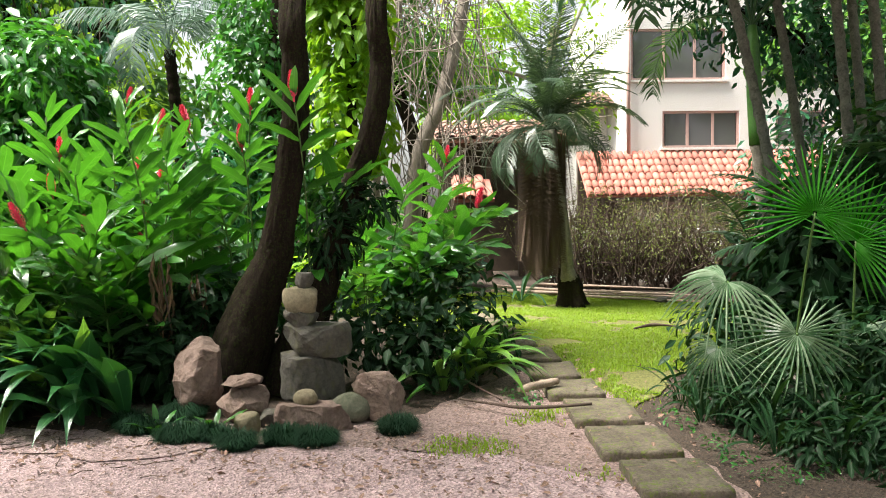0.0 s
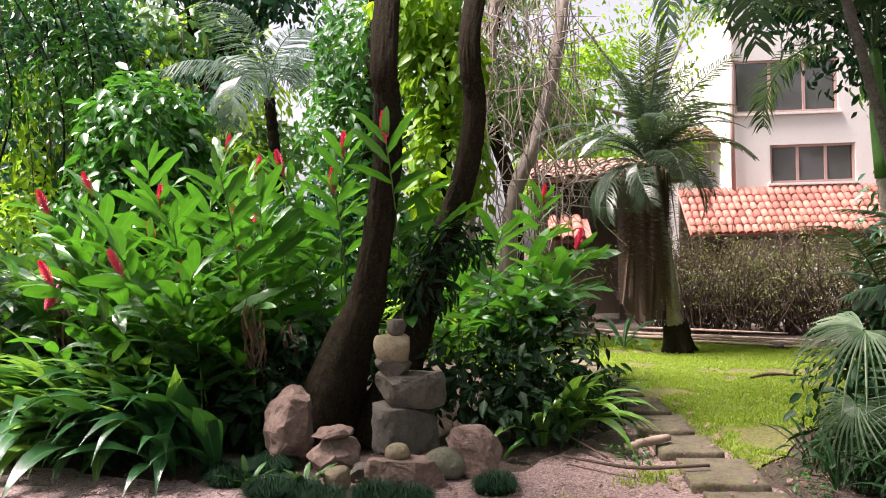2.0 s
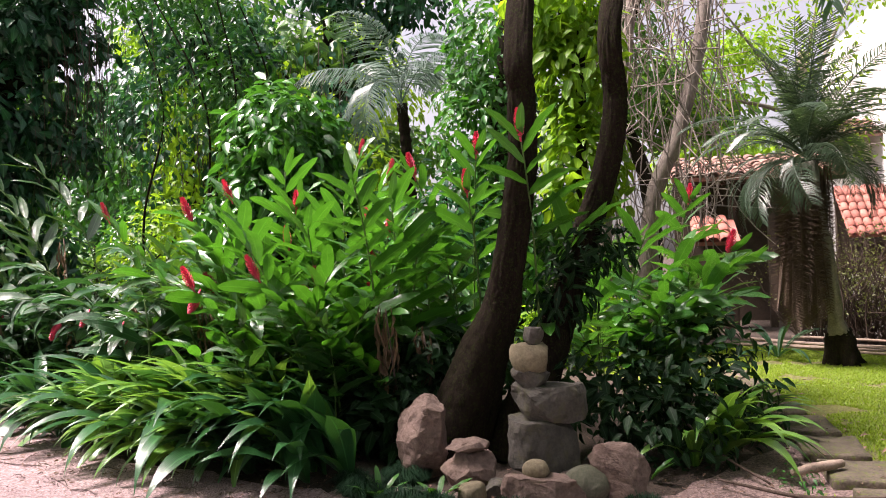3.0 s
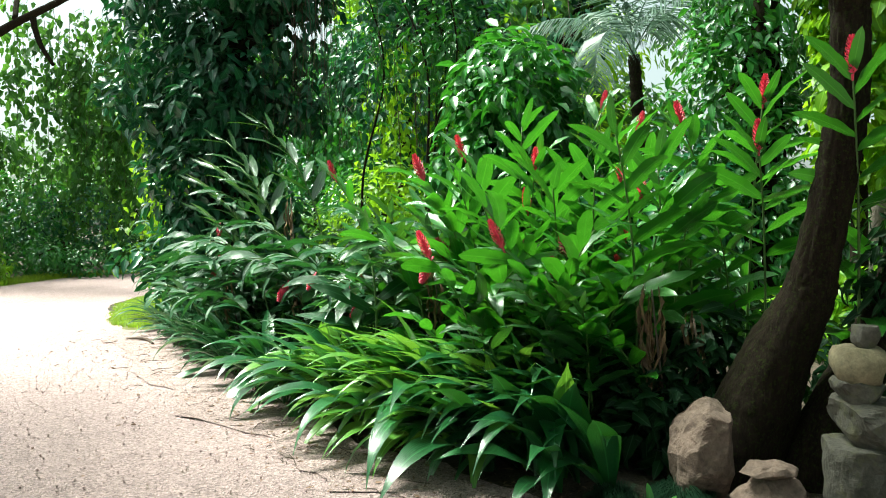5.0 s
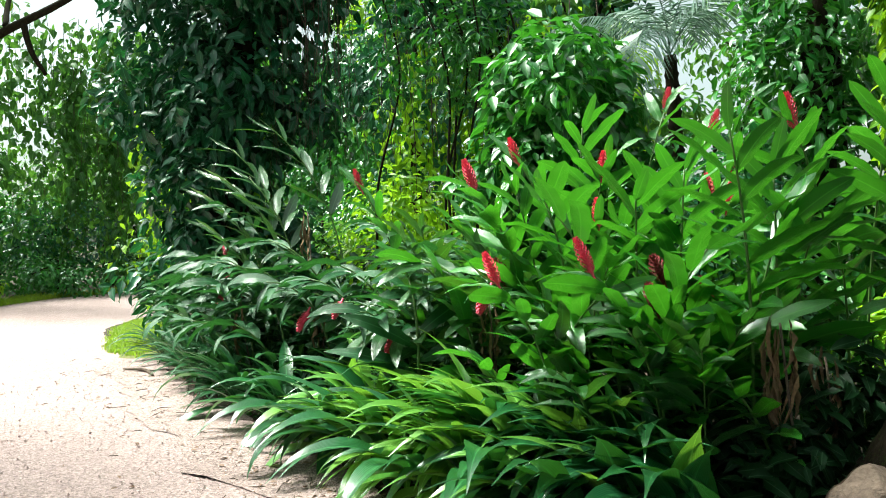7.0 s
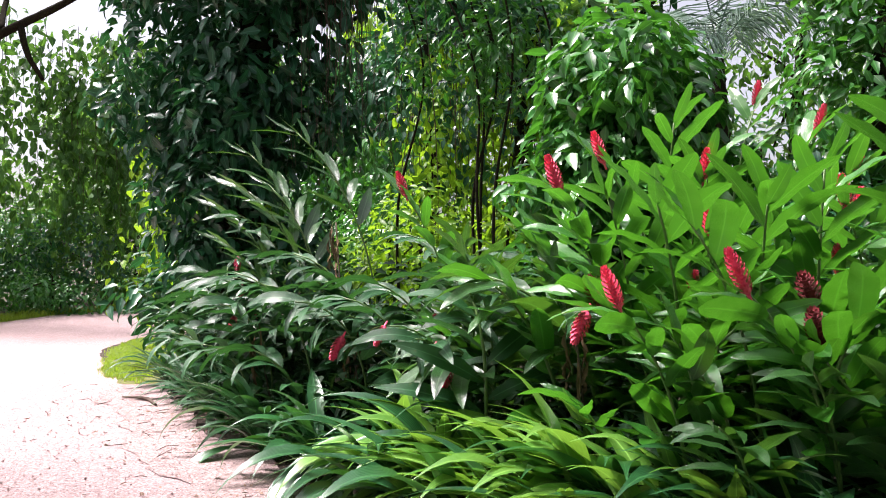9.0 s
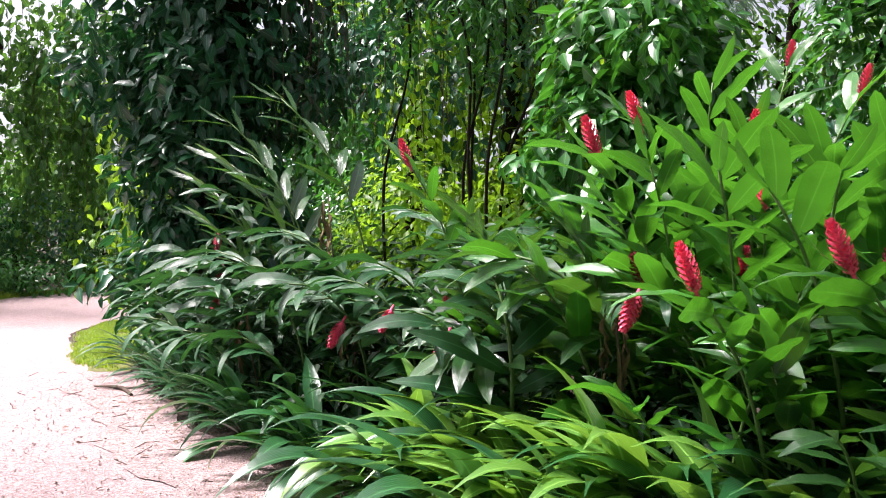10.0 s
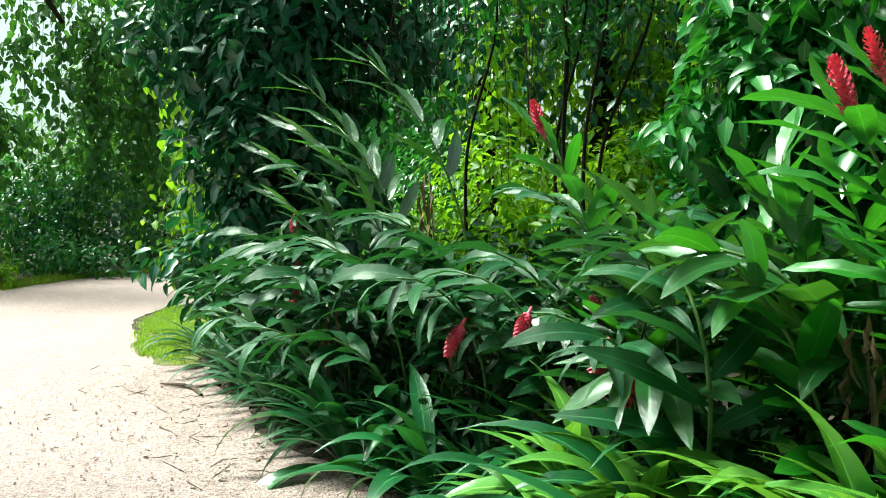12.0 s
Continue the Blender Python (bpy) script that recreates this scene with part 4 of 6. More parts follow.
# the glossy bush on a hidden stump
leafy_tree("shrub", "tall rounded shrub with large glossy green leaves", [(-3.85, 8.75, 0), (-3.85, 8.75, 1.6), (-3.85, 8.7, 2.5)], [0.1, 0.07, 0.05],
           clumps([(-3.88, 8.75, 2.75, 0.66, 0.55, 0.72), (-3.6, 8.7, 2.3, 0.55, 0.5, 0.7), (-4.15, 8.7, 2.2, 0.5, 0.5, 0.6), (-3.85, 8.85, 1.2, 0.7, 0.5, 0.9), (-3.3, 9.0, 1.5, 0.6, 0.5, 0.8)], 34, 0.26), 5200, 0.165, M_BUSH, 0.46, shell=0.5, category="shrub")
# vine column behind the trunk
leafy_tree("vine_tree", "tree trunk wrapped in leafy climbing vines", [(-1.8, 12.3, 0), (-1.8, 12.3, 3), (-1.7, 12.3, 5.5)], [0.22, 0.18, 0.14],
           [(-1.75, 12.2, 4.5, 1.0, 0.8, 1.3), (-2.1, 12.2, 3.2, 0.85, 0.7, 1.2), (-1.5, 12.2, 2.2, 1.0, 0.7, 1.0), (-1.8, 12.2, 1.0, 1.2, 0.7, 1.0)], 4200, 0.17, M_BUSH, 0.46)
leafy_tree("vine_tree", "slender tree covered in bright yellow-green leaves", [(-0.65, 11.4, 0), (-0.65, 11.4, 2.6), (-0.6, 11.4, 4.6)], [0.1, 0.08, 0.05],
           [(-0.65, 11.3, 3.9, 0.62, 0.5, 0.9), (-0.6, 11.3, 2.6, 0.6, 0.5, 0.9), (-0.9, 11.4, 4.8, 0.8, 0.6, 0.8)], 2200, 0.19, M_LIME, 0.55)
# the dark vine-hung tree beside the drive
leafy_tree("vine_hung_tree", "large tree smothered in dark green hanging vines", [(-9.4, 10.4, 0), (-9.3, 10.4, 2.4), (-9.0, 10.4, 5.5)], [0.3, 0.25, 0.2],
           clumps([(-10.0, 9.85, 4.2, 0.85, 0.8, 1.7), (-8.9, 10.05, 4.0, 0.95, 0.8, 1.6), (-8.1, 10.45, 4.4, 0.6, 0.6, 1.3), (-9.4, 10.0, 5.6, 1.9, 1.2, 1.1), (-9.4, 10.25, 2.5, 1.1, 0.7, 1.0), (-9.6, 10.6, 1.0, 1.7, 0.8, 1.1),
            (-9.4, 9.95, 3.3, 1.0, 0.6, 1.2)], 90, 0.42), 13000, 0.2, M_VINE, 0.46, shell=0.45)
mb = MB()
for k in range(60):
    x, y = -7.9 + rng.normal() * 0.35, 10.5 + rng.normal() * 0.3
    z1 = 4.6 + rng.random()
    tube(mb, smooth_line([(x, y, z1), (x + rng.normal() * 0.1, y, z1 - 0.8), (x + rng.normal() * 0.12, y, 2.4 + rng.random() * 1.3)], 6), [0.005, 0.003], 4, 0, False)
thing("air_root_curtain", "curtain of thin dark hanging air roots", "roots", kind="stuff", data=mb.mesh("air_root_curtain", M_TWIG))


def curtain(name, label, x0, y0, x1, y1, ztop, zlow, count, mat, size, seed=1):
    """Vines hanging in strings, each a thin stem with leaves along it."""
    t = thing(name, label, "vines")
    stems, leaves = MB(), MB()
    pts = []
    for k in range(count):
        f = rng.random()
        x, y = x0 + (x1 - x0) * f + rng.normal() * 0.25, y0 + (y1 - y0) * f + rng.normal() * 0.25
        zt, zb = ztop - rng.random() * (ztop - zlow) * 0.35, zlow + rng.random() ** 1.5 * (ztop - zlow) * 0.7
        line = smooth_line([(x, y, zt), (x + rng.normal() * 0.12, y + rng.normal() * 0.1, (zt + zb) / 2), (x + rng.normal() * 0.2, y + rng.normal() * 0.1, zb)], 7)
        tube(stems, line, [0.009, 0.006], 4, 0, False)
        m = int((zt - zb) / 0.05)
        if m > 0:
            q = line[0] + (line[-1] - line[0]) * rng.random((m, 1)) + rng.normal(size=(m, 3)) * (0.2, 0.2, 0.05)
            pts.append(q)
    p = np.concatenate(pts)
    m = len(p)
    scatter(leaves, p, rng.normal(size=(m, 3)) * (0.8, 0.8, 0.3) + (0.3, -0.7, 0.5), rng.normal(size=(m, 3)) * 0.5 + (0, 0, -1), size * (0.6 + 0.8 * rng.random(m)), 0.6)
    part("vine_strand", stems.mesh("vine_strand", M_TWIG), t, kind="stuff")
    part("foliage", leaves.mesh("foliage", mat), t, kind="stuff")
    return t


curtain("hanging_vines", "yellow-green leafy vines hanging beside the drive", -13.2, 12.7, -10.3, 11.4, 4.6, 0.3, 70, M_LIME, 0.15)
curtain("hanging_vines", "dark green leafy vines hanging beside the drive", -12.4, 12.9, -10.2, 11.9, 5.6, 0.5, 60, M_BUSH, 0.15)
curtain("hanging_vines", "vines coloured sunlit yellow-green among slender stems", -9.0, 14.0, -4.8, 14.6, 5.4, 0.4, 55, M_LIME, 0.17)
curtain("hanging_vines", "dark green vines hanging among slender stems", -8.6, 13.3, -4.8, 13.8, 5.6, 1.6, 20, M_VINE, 0.17)
curtain("hanging_vines", "tangled green vines hanging from tall trees", -22, 17, -19.5, 24, 8.5, 0.5, 45, M_FAR, 0.24)
curtain("hanging_vines", "pale green vines draping a roadside tree", -23, 15, -17.5, 27, 9, 1.0, 85, M_FAR, 0.26)
curtain("hanging_vines", "green vines hanging over the bend of the drive", -17.5, 22, -11, 19, 7.5, 0.5, 80, M_BUSH, 0.22)

# slender liana stems and bamboo canes
for k in range(6):
    x, y = -8.1 + 2.4 * rng.random(), 12.0 + rng.random() * 0.9
    pts = [(x, y, 0), (x + rng.normal() * 0.12, y, 2.2), (x + rng.normal() * 0.3, y, 4.2), (x + rng.normal() * 0.5, y, 6.5)]
    t = thing("sapling", "slender dark upright stem among the vines", "sapling", "slender stems behind the bed")
    part("stem", trunk_mesh("stem", [(pts, [0.028, 0.02, 0.01])], M_BARK, 6), t)
    part("foliage", crown(MB(), [(pts[2][0], y, 4.3, 0.45, 0.4, 1.2), (pts[3][0], y, 6.2, 0.6, 0.5, 0.9)], 420, 0.16, 0.35, 0.1).mesh("foliage", M_BUSH), t)

# tangle of bare pale lianas left of the pavilion
t = thing("liana_tree", "leaning pale trunks hung with bare tangled lianas", "tree")
part("trunk", trunk_mesh("trunk", [([(0.15, 13.1, 0), (0.3, 13.1, 2.1), (0.75, 13.1, 3.3), (1.15, 13.2, 5.0), (1.4, 13.3, 7.5)], [0.16, 0.13, 0.11, 0.1, 0.07])], M_PALEBARK, 10), t)
part("second_trunk", trunk_mesh("second_trunk", [([(-0.5, 13.2, 0), (-0.4, 13.2, 2.0), (-0.2, 13.2, 3.4), (0.05, 13.3, 5.0), (0.2, 13.3, 7.5)], [0.13, 0.1, 0.09, 0.08, 0.06])], M_PALEBARK, 10), t)
mb = MB()
for k in range(300):
    x, z = -0.5 + rng.random() * 2.0, 2.2 + rng.random() * 4.5
    y = 13.1 + rng.normal() * 0.3
    dx, dz = rng.normal() * 0.5, -0.5 - rng.random() * 1.6
    if rng.random() < 0.25:
        dx, dz = rng.normal() * 1.0, rng.normal() * 0.4
    tube(mb, smooth_line([(x, y, z), (x + dx * 0.3 + rng.normal() * 0.1, y + rng.normal() * 0.2, z + dz * 0.55), (x + dx, y + rng.normal() * 0.3, z + dz)], 7), [0.012, 0.005], 4, 0, False)
part("liana_tangle", mb.mesh("liana_tangle", M_PALEBARK), t, label="thin bare pale lianas", kind="stuff")

# forest behind and around
FOREST = [(-7.5, 18.5, 8.5), (0.4, 21, 9), (-16, 28, 10), (-25, 21, 6.5), (-24.5, 13.5, 6), (-26, 8, 7), (3.5, 33, 10), (12, 36, 10), (15, 16, 8), (9.2, 15.5, 8), (8.5, 10.5, 7.5), (-20, 30, 11), (-9, 26, 10), (-30, 17, 7), (-29, 25, 8), (-34, 10, 8), (-26, 31, 10),
          # trees out of view round the walker's back, added to block low sky light
          (-6, -9, 8), (-1.5, -10, 8), (3, -9, 8), (7, -7, 8), (11, -3, 8), (12, 2, 8), (11.5, 6.5, 8), (-11, -8, 9), (-16, -4, 9), (-19, 1, 9), (-22, 5, 9)]
for k, (x, y, h) in enumerate(FOREST):
    near = k >= 17
    blobs = []
    for j in range(9):
        a = rng.random() * 6.283
        r = 0.5 + rng.random() * 1.7
        blobs.append((x + math.cos(a) * r, y + math.sin(a) * r, h * ((0.2 if near else 0.42) + (0.75 if near else 0.55) * rng.random()), 1.1 + rng.random() * 0.7, 1.1 + rng.random() * 0.7, 0.6 + rng.random() * 0.5))
    leafy_tree("forest_tree", "tall leafy tree of the surrounding wood", [(x, y, 0), (x + rng.normal() * 0.3, y, h * 0.35), (x + rng.normal() * 0.5, y, h * 0.7)], [0.28, 0.2, 0.12],
               blobs, 1800 if near else 3800, 0.42 if near else 0.3, M_LIME if k in (2, 6, 12) else M_FAR, 0.45, shell=0.35)
for x, y, h in ((-6.6, 17.2, 8.6), (-10.5, 17.5, 9.0)):
    leafy_tree("forest_tree", "tall dark tree hung with vines behind the bed", [(x, y, 0), (x + 0.2, y, h * 0.4), (x, y, h * 0.75)], [0.22, 0.16, 0.1],
               [(x + rng.normal() * 1.1, y + rng.normal() * 0.5, h * (0.45 + 0.5 * rng.random()), 1.2, 0.8, 0.9) for _ in range(8)], 2800, 0.24, M_VINE, 0.45, shell=0.35)
leafy_tree("forest_tree", "airy sunlit pale-leaved tree beside the house", [(3.6, 20.5, 0), (3.7, 20.5, 3.5), (4.0, 20.5, 6.0)], [0.2, 0.15, 0.1],
           [(3.2, 20, 5.6, 1.3, 0.9, 1.2), (4.6, 20, 5.2, 1.0, 0.8, 1.6), (4.3, 20.2, 7.2, 1.5, 0.9, 1.2), (2.2, 20, 7.0, 1.5, 0.9, 1.3), (5.3, 20.6, 7.6, 1.0, 0.8, 1.0), (1.6, 20, 5.0, 1.2, 0.8, 0.9), (4.9, 20.2, 3.8, 0.8, 0.7, 1.0)], 1700, 0.15, M_LIME, 0.45, bark=M_PALEBARK, shell=0.2)
leafy_tree("forest_tree", "dark leafy tree hanging over the clump palms", [(6.4, 10.8, 0), (6.3, 10.8, 2.5), (5.6, 10.7, 4.4)], [0.14, 0.1, 0.07],
           [(2.95, 10.4, 4.75, 0.5, 0.4, 0.35), (3.5, 10.4, 4.5, 0.7, 0.5, 0.5), (3.9, 10.4, 4.7, 0.6, 0.5, 0.5), (4.3, 10.3, 4.0, 0.7, 0.5, 0.8), (5.2, 10.3, 3.7, 0.8, 0.5, 1.1), (6.0, 10.4, 3.2, 0.9, 0.5, 1.3), (6.6, 10.4, 1.8, 0.9, 0.5, 1.2)], 3700, 0.14, M_VINE, 0.42, shell=0.3)
# crown out of view, added to keep sun and sky off the palm corner
leafy_tree("overhanging_tree", "unseen leafy tree added to shade the fan palms and their soil", [(5.6, 2.9, 0), (5.4, 3.1, 2.4), (4.2, 3.9, 4.2)], [0.2, 0.16, 0.1],
           [(3.9, 4.2, 4.3, 0.9, 1.0, 0.5), (3.6, 5.6, 4.6, 1.1, 0.9, 0.5), (4.6, 4.6, 4.3, 1.0, 1.0, 0.5), (2.6, 5.5, 4.7, 0.9, 0.7, 0.4), (3.4, 3.5, 4.2, 0.9, 0.7, 0.4), (0.35, 3.3, 4.5, 0.8, 0.5, 0.35), (1.3, 3.4, 4.4, 0.8, 0.5, 0.35), (1.6, 4.6, 4.6, 0.5, 0.6, 0.35), (0.9, 5.5, 4.8, 0.6, 0.5, 0.35), (1.6, 5.5, 4.8, 0.8, 0.6, 0.35)], 4200, 0.24, M_FAR, 0.5, shell=0.2)
leafy_tree("forest_tree", "thin airy tree behind the grey palm", [(-3.3, 19.5, 0), (-3.2, 19.5, 3.5), (-3.0, 19.5, 6.5)], [0.16, 0.12, 0.08],
           [(-3.6, 19.4, 3.6, 1.0, 0.8, 1.2), (-2.7, 19.4, 4.6, 1.0, 0.8, 1.2), (-3.9, 19.4, 5.6, 1.1, 0.8, 1.0), (-2.9, 19.4, 6.9, 1.3, 0.8, 1.0), (-3.2, 19.4, 2.2, 1.2, 0.8, 1.2)], 1900, 0.2, M_FAR, 0.45, shell=0.2)
leafy_tree("forest_tree", "dark tree with hanging foliage over the bed's far side", [(-7.0, 14.2, 0), (-6.9, 14.2, 3.0), (-6.6, 14.2, 5.4)], [0.18, 0.14, 0.1],
           clumps([(-7.4, 13.9, 5.6, 0.9, 0.7, 0.9), (-8.2, 13.8, 5.9, 0.8, 0.7, 0.9)], 14, 0.4), 1300, 0.2, M_VINE, 0.45, shell=0.3)
# unseen spreading tree over the near drive, behind the walker, added for its shade
leafy_tree("shade_tree", "unseen broad spreading tree added to shade the near drive", [(-7.0, -2.5, 0), (-6.8, -2.3, 2.5), (-6.0, -1.5, 5.0)], [0.4, 0.3, 0.2],
           [(-6, 0, 6.8, 2.2, 1.8, 0.9), (-4, 1.2, 7.0, 2.2, 1.8, 0.9), (-2.5, -0.5, 7.0, 2.0, 1.8, 0.9), (-4.5, -2.5, 7.2, 2.5, 2, 1), (-7.5, -2, 6.8, 2, 2, 1), (-5.6, 3.2, 6.6, 1.8, 1.3, 0.7), (-3.2, 3.7, 6.8, 1.7, 1.0, 0.7), (-1.8, 2.6, 7.0, 1.6, 1.3, 0.7), (-3.5, 4.8, 6.7, 1.2, 0.9, 0.6), (-8.4, 3.8, 6.6, 1.5, 1.1, 0.6), (-10, 4.4, 6.8, 1.4, 1.1, 0.6), (-8.2, 2.0, 6.6, 1.8, 1.4, 0.8), (-3.9, 5.0, 7.0, 1.2, 0.8, 0.5), (-4.3, 4.6, 7.4, 1.2, 0.9, 0.5), (-3.3, 4.3, 7.3, 1.2, 0.9, 0.5)], 8400, 0.26, M_FAR, 0.5, shell=0.2)
# a roadside tree whose bare limb reaches over the bend
t = leafy_tree("roadside_tree", "old roadside tree with a bare dark limb over the drive", [(-22, 12.2, 0), (-21.8, 12.2, 3.5), (-20.5, 12.0, 6.4)], [0.35, 0.3, 0.2],
               [(-21.5, 13, 8.2, 2, 2, 1), (-19, 12.5, 8.4, 1.6, 1.6, 0.8), (-22.5, 11, 7.4, 1.8, 1.8, 1)], 1300, 0.3, M_LIME)
part("limb", trunk_mesh("limb", [([(-20.6, 12.0, 6.2), (-18.6, 12.0, 5.6), (-17.2, 12.4, 6.1), (-16.2, 13.0, 6.7), (-15, 13.4, 7.4)], [0.14, 0.11, 0.09, 0.07, 0.05]), ([(-17.0, 12.5, 6.2), (-16.9, 12.6, 5.6), (-16.7, 12.8, 5.1)], [0.07, 0.055, 0.04]), ([(-18.2, 12.1, 5.7), (-17.6, 11.6, 6.6), (-17.2, 11.2, 7.6)], [0.08, 0.05]), ([(-17.3, 12.3, 6.1), (-17.9, 12.8, 6.9), (-18.0, 13.2, 7.8)], [0.06, 0.04])], M_BARK, 9), t, label="bare dark limb")
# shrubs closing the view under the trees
# leaf colours, lime to dark vine, stand in for lit and shaded shrubs
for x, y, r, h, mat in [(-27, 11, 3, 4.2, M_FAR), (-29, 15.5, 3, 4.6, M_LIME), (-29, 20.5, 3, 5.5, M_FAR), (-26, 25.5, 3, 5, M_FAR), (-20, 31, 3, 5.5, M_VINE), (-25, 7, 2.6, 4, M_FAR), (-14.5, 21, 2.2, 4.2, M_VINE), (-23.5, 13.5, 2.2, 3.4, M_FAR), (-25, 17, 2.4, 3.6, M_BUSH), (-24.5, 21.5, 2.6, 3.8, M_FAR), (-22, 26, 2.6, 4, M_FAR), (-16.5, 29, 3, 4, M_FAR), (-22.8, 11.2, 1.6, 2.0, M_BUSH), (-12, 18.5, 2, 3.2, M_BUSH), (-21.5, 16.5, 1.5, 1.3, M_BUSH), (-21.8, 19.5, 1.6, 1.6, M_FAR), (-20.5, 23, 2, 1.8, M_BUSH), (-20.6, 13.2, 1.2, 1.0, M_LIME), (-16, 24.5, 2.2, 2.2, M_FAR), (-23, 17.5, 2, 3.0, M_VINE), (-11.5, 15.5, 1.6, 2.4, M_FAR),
                        (-8.5, 15.5, 1.6, 2.4, M_LIME), (-5.6, 15.8, 1.6, 2.2, M_LIME), (-3.2, 15.2, 1.5, 2.2, M_FAR), (-0.8, 15.5, 1.3, 2.0, M_FAR), (-3.4, 14.9, 1.3, 3.8, M_VINE), (-2.6, 14.4, 1.2, 3.0, M_BUSH), (-8.2, 13.4, 1.3, 2.7, M_LIME), (-6.4, 13.3, 1.3, 2.5, M_LIME), (-7.3, 14.8, 1.6, 4.2, M_LIME), (-5.2, 14.5, 1.4, 3.6, M_LIME), (6.6, 10.2, 1.3, 3.8, M_FAR), (6.5, 11.9, 1.0, 3.0, M_VINE), (7.6, 8.4, 1.3, 3.6, M_VINE), (-3.0, 11.3, 1.1, 2.6, M_VINE), (-4.9, 11.6, 1.0, 2.2, M_VINE), (-6.3, 11.0, 1.0, 1.3, M_VINE), (-2.3, 10.2, 1.0, 1.2, M_UNDER_SHADED), (-0.6, 10.8, 0.8, 1.0, M_LIME),
                        (6.6, 12.0, 1.0, 1.6, M_VINE), (5.8, 9.3, 0.9, 1.3, M_VINE), (5.2, 7.0, 1.0, 1.4, M_UNDER_SHADED), (4.3, 6.0, 0.8, 1.1, M_UNDER_SHADED), (0.6, 14.2, 0.8, 0.9, M_VINE)]:
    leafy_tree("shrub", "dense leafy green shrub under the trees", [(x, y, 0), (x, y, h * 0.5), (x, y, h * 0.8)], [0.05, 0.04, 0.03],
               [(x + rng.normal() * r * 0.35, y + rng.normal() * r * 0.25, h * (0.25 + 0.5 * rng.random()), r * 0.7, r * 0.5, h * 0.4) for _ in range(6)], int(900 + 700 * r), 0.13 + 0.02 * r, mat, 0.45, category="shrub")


# ---- palms ----
def frond_mesh(name, mat, length, droop, leaflet, pairs=38, width=0.02, hang=0.5, rise=0.5, vee=0.5, stalk=0.18):
    """A feather frond along x with a bending rachis; rise and droop in radians."""
    n = 16
    s = np.linspace(0, 1, n)
    ang = rise - droop * s ** 1.2
    pts = np.zeros((n, 3))
    pts[1:, 0] = np.cumsum(np.cos(ang[:-1]) * length / (n - 1))
    pts[1:, 2] = np.cumsum(np.sin(ang[:-1]) * length / (n - 1))
    mb = MB()
    tube(mb, pts, [0.014, 0.009, 0.003], 5, 0, False)
    for i in range(pairs):
        f = stalk + (1 - stalk) * (i + 0.5) / pairs
        o = np.array([np.interp(f, s, pts[:, c]) for c in range(3)])
        a = np.interp(f, s, ang)
        tang = np.array((math.cos(a), 0, math.sin(a)))
        up = np.array((-math.sin(a), 0, math.cos(a)))
        way_j = 0.25 * rng.normal()
        ll = leaflet * math.sin(math.pi * (0.12 + 0.83 * f) ** 0.9) ** 0.6 * (0.85 + 0.3 * rng.random())
        for side in (-1, 1):
            way = unit(tang * (0.25 + 0.4 * f + way_j * 0.6) + np.array((0, side, 0)) * 1.0 + up * vee * (1 - 0.6 * f))
            mid = o + way * ll * 0.55
            tip = o + way * ll * 0.95 + np.array((0, 0, -hang * ll * 0.55))
            mid[2] -= hang * ll * 0.12
            wv = unit(np.cross(way, up)) * 0.5 * width + up * 0.003
            mb.add([o - wv * 0.6, o + wv * 0.6, mid + wv, mid - wv, tip], [(0, 1, 2, 3)], [(3, 2, 4)], [(0, 0), (0, 1), (.5, 1), (.5, 0), (1, .5)])
    return mb.mesh(name, mat)


def frond_pose(o, az, el=0.0, s=1.0, roll=0.0):
    return Matrix.Translation(o) @ Euler((0, 0, az)).to_matrix().to_4x4() @ Euler((roll, -el, 0)).to_matrix().to_4x4() @ Matrix.Diagonal((s, s, s, 1))


date_fronds = [frond_mesh("frond", M_DATE, 1.6, d, 0.33, 44, 0.012, h, 0.15, 0.35) for d, h in ((0.8, 0.5), (1.5, 0.7), (2.1, 1.0))]
dead_frond = frond_mesh("dead_frond", M_SKIRT, 1.7, 0.05, 0.15, 50, 0.012, 1.2, 0.02, 0.0, 0.1)
palm = thing("date_palm", "slender dwarf date palm with a skirt of dead fronds", "palm tree")
part("stump", trunk_mesh("stump", [([(2.42, 10.75, -0.03), (2.38, 10.75, 0.15), (2.36, 10.75, 0.32), (2.34, 10.75, 0.42)], [0.21, 0.165, 0.155, 0.11])], M_BARK, 16, 0.45), palm, label="dark mossy root mound")
part("trunk", trunk_mesh("trunk", [([(2.34, 10.72, 0.38), (2.31, 10.7, 0.55), (2.27, 10.68, 0.9), (2.2, 10.68, 1.4), (2.1, 10.7, 1.9), (2.03, 10.72, 2.42)], [0.11, 0.075, 0.08, 0.095, 0.11, 0.13])], M_PALMTRUNK, 24, 0.3), palm)
top = np.array((2.03, 10.72, 2.45))
for tier, (count, e0, e1, size) in enumerate(((18, 1.5, 0.95, 0.95), (26, 0.95, 0.45, 0.92), (20, 0.45, -0.1, 0.85))):
    for k in range(count):
        az = (k + 0.37 * tier) * 6.283 / count + 0.15 * rng.normal()
        part("frond", date_fronds[tier], palm, frond_pose(top + (0, 0, 0.1 - 0.06 * tier), az, e0 + (e1 - e0) * rng.random(), size * (0.8 + 0.3 * rng.random()), 0.25 * rng.normal()))
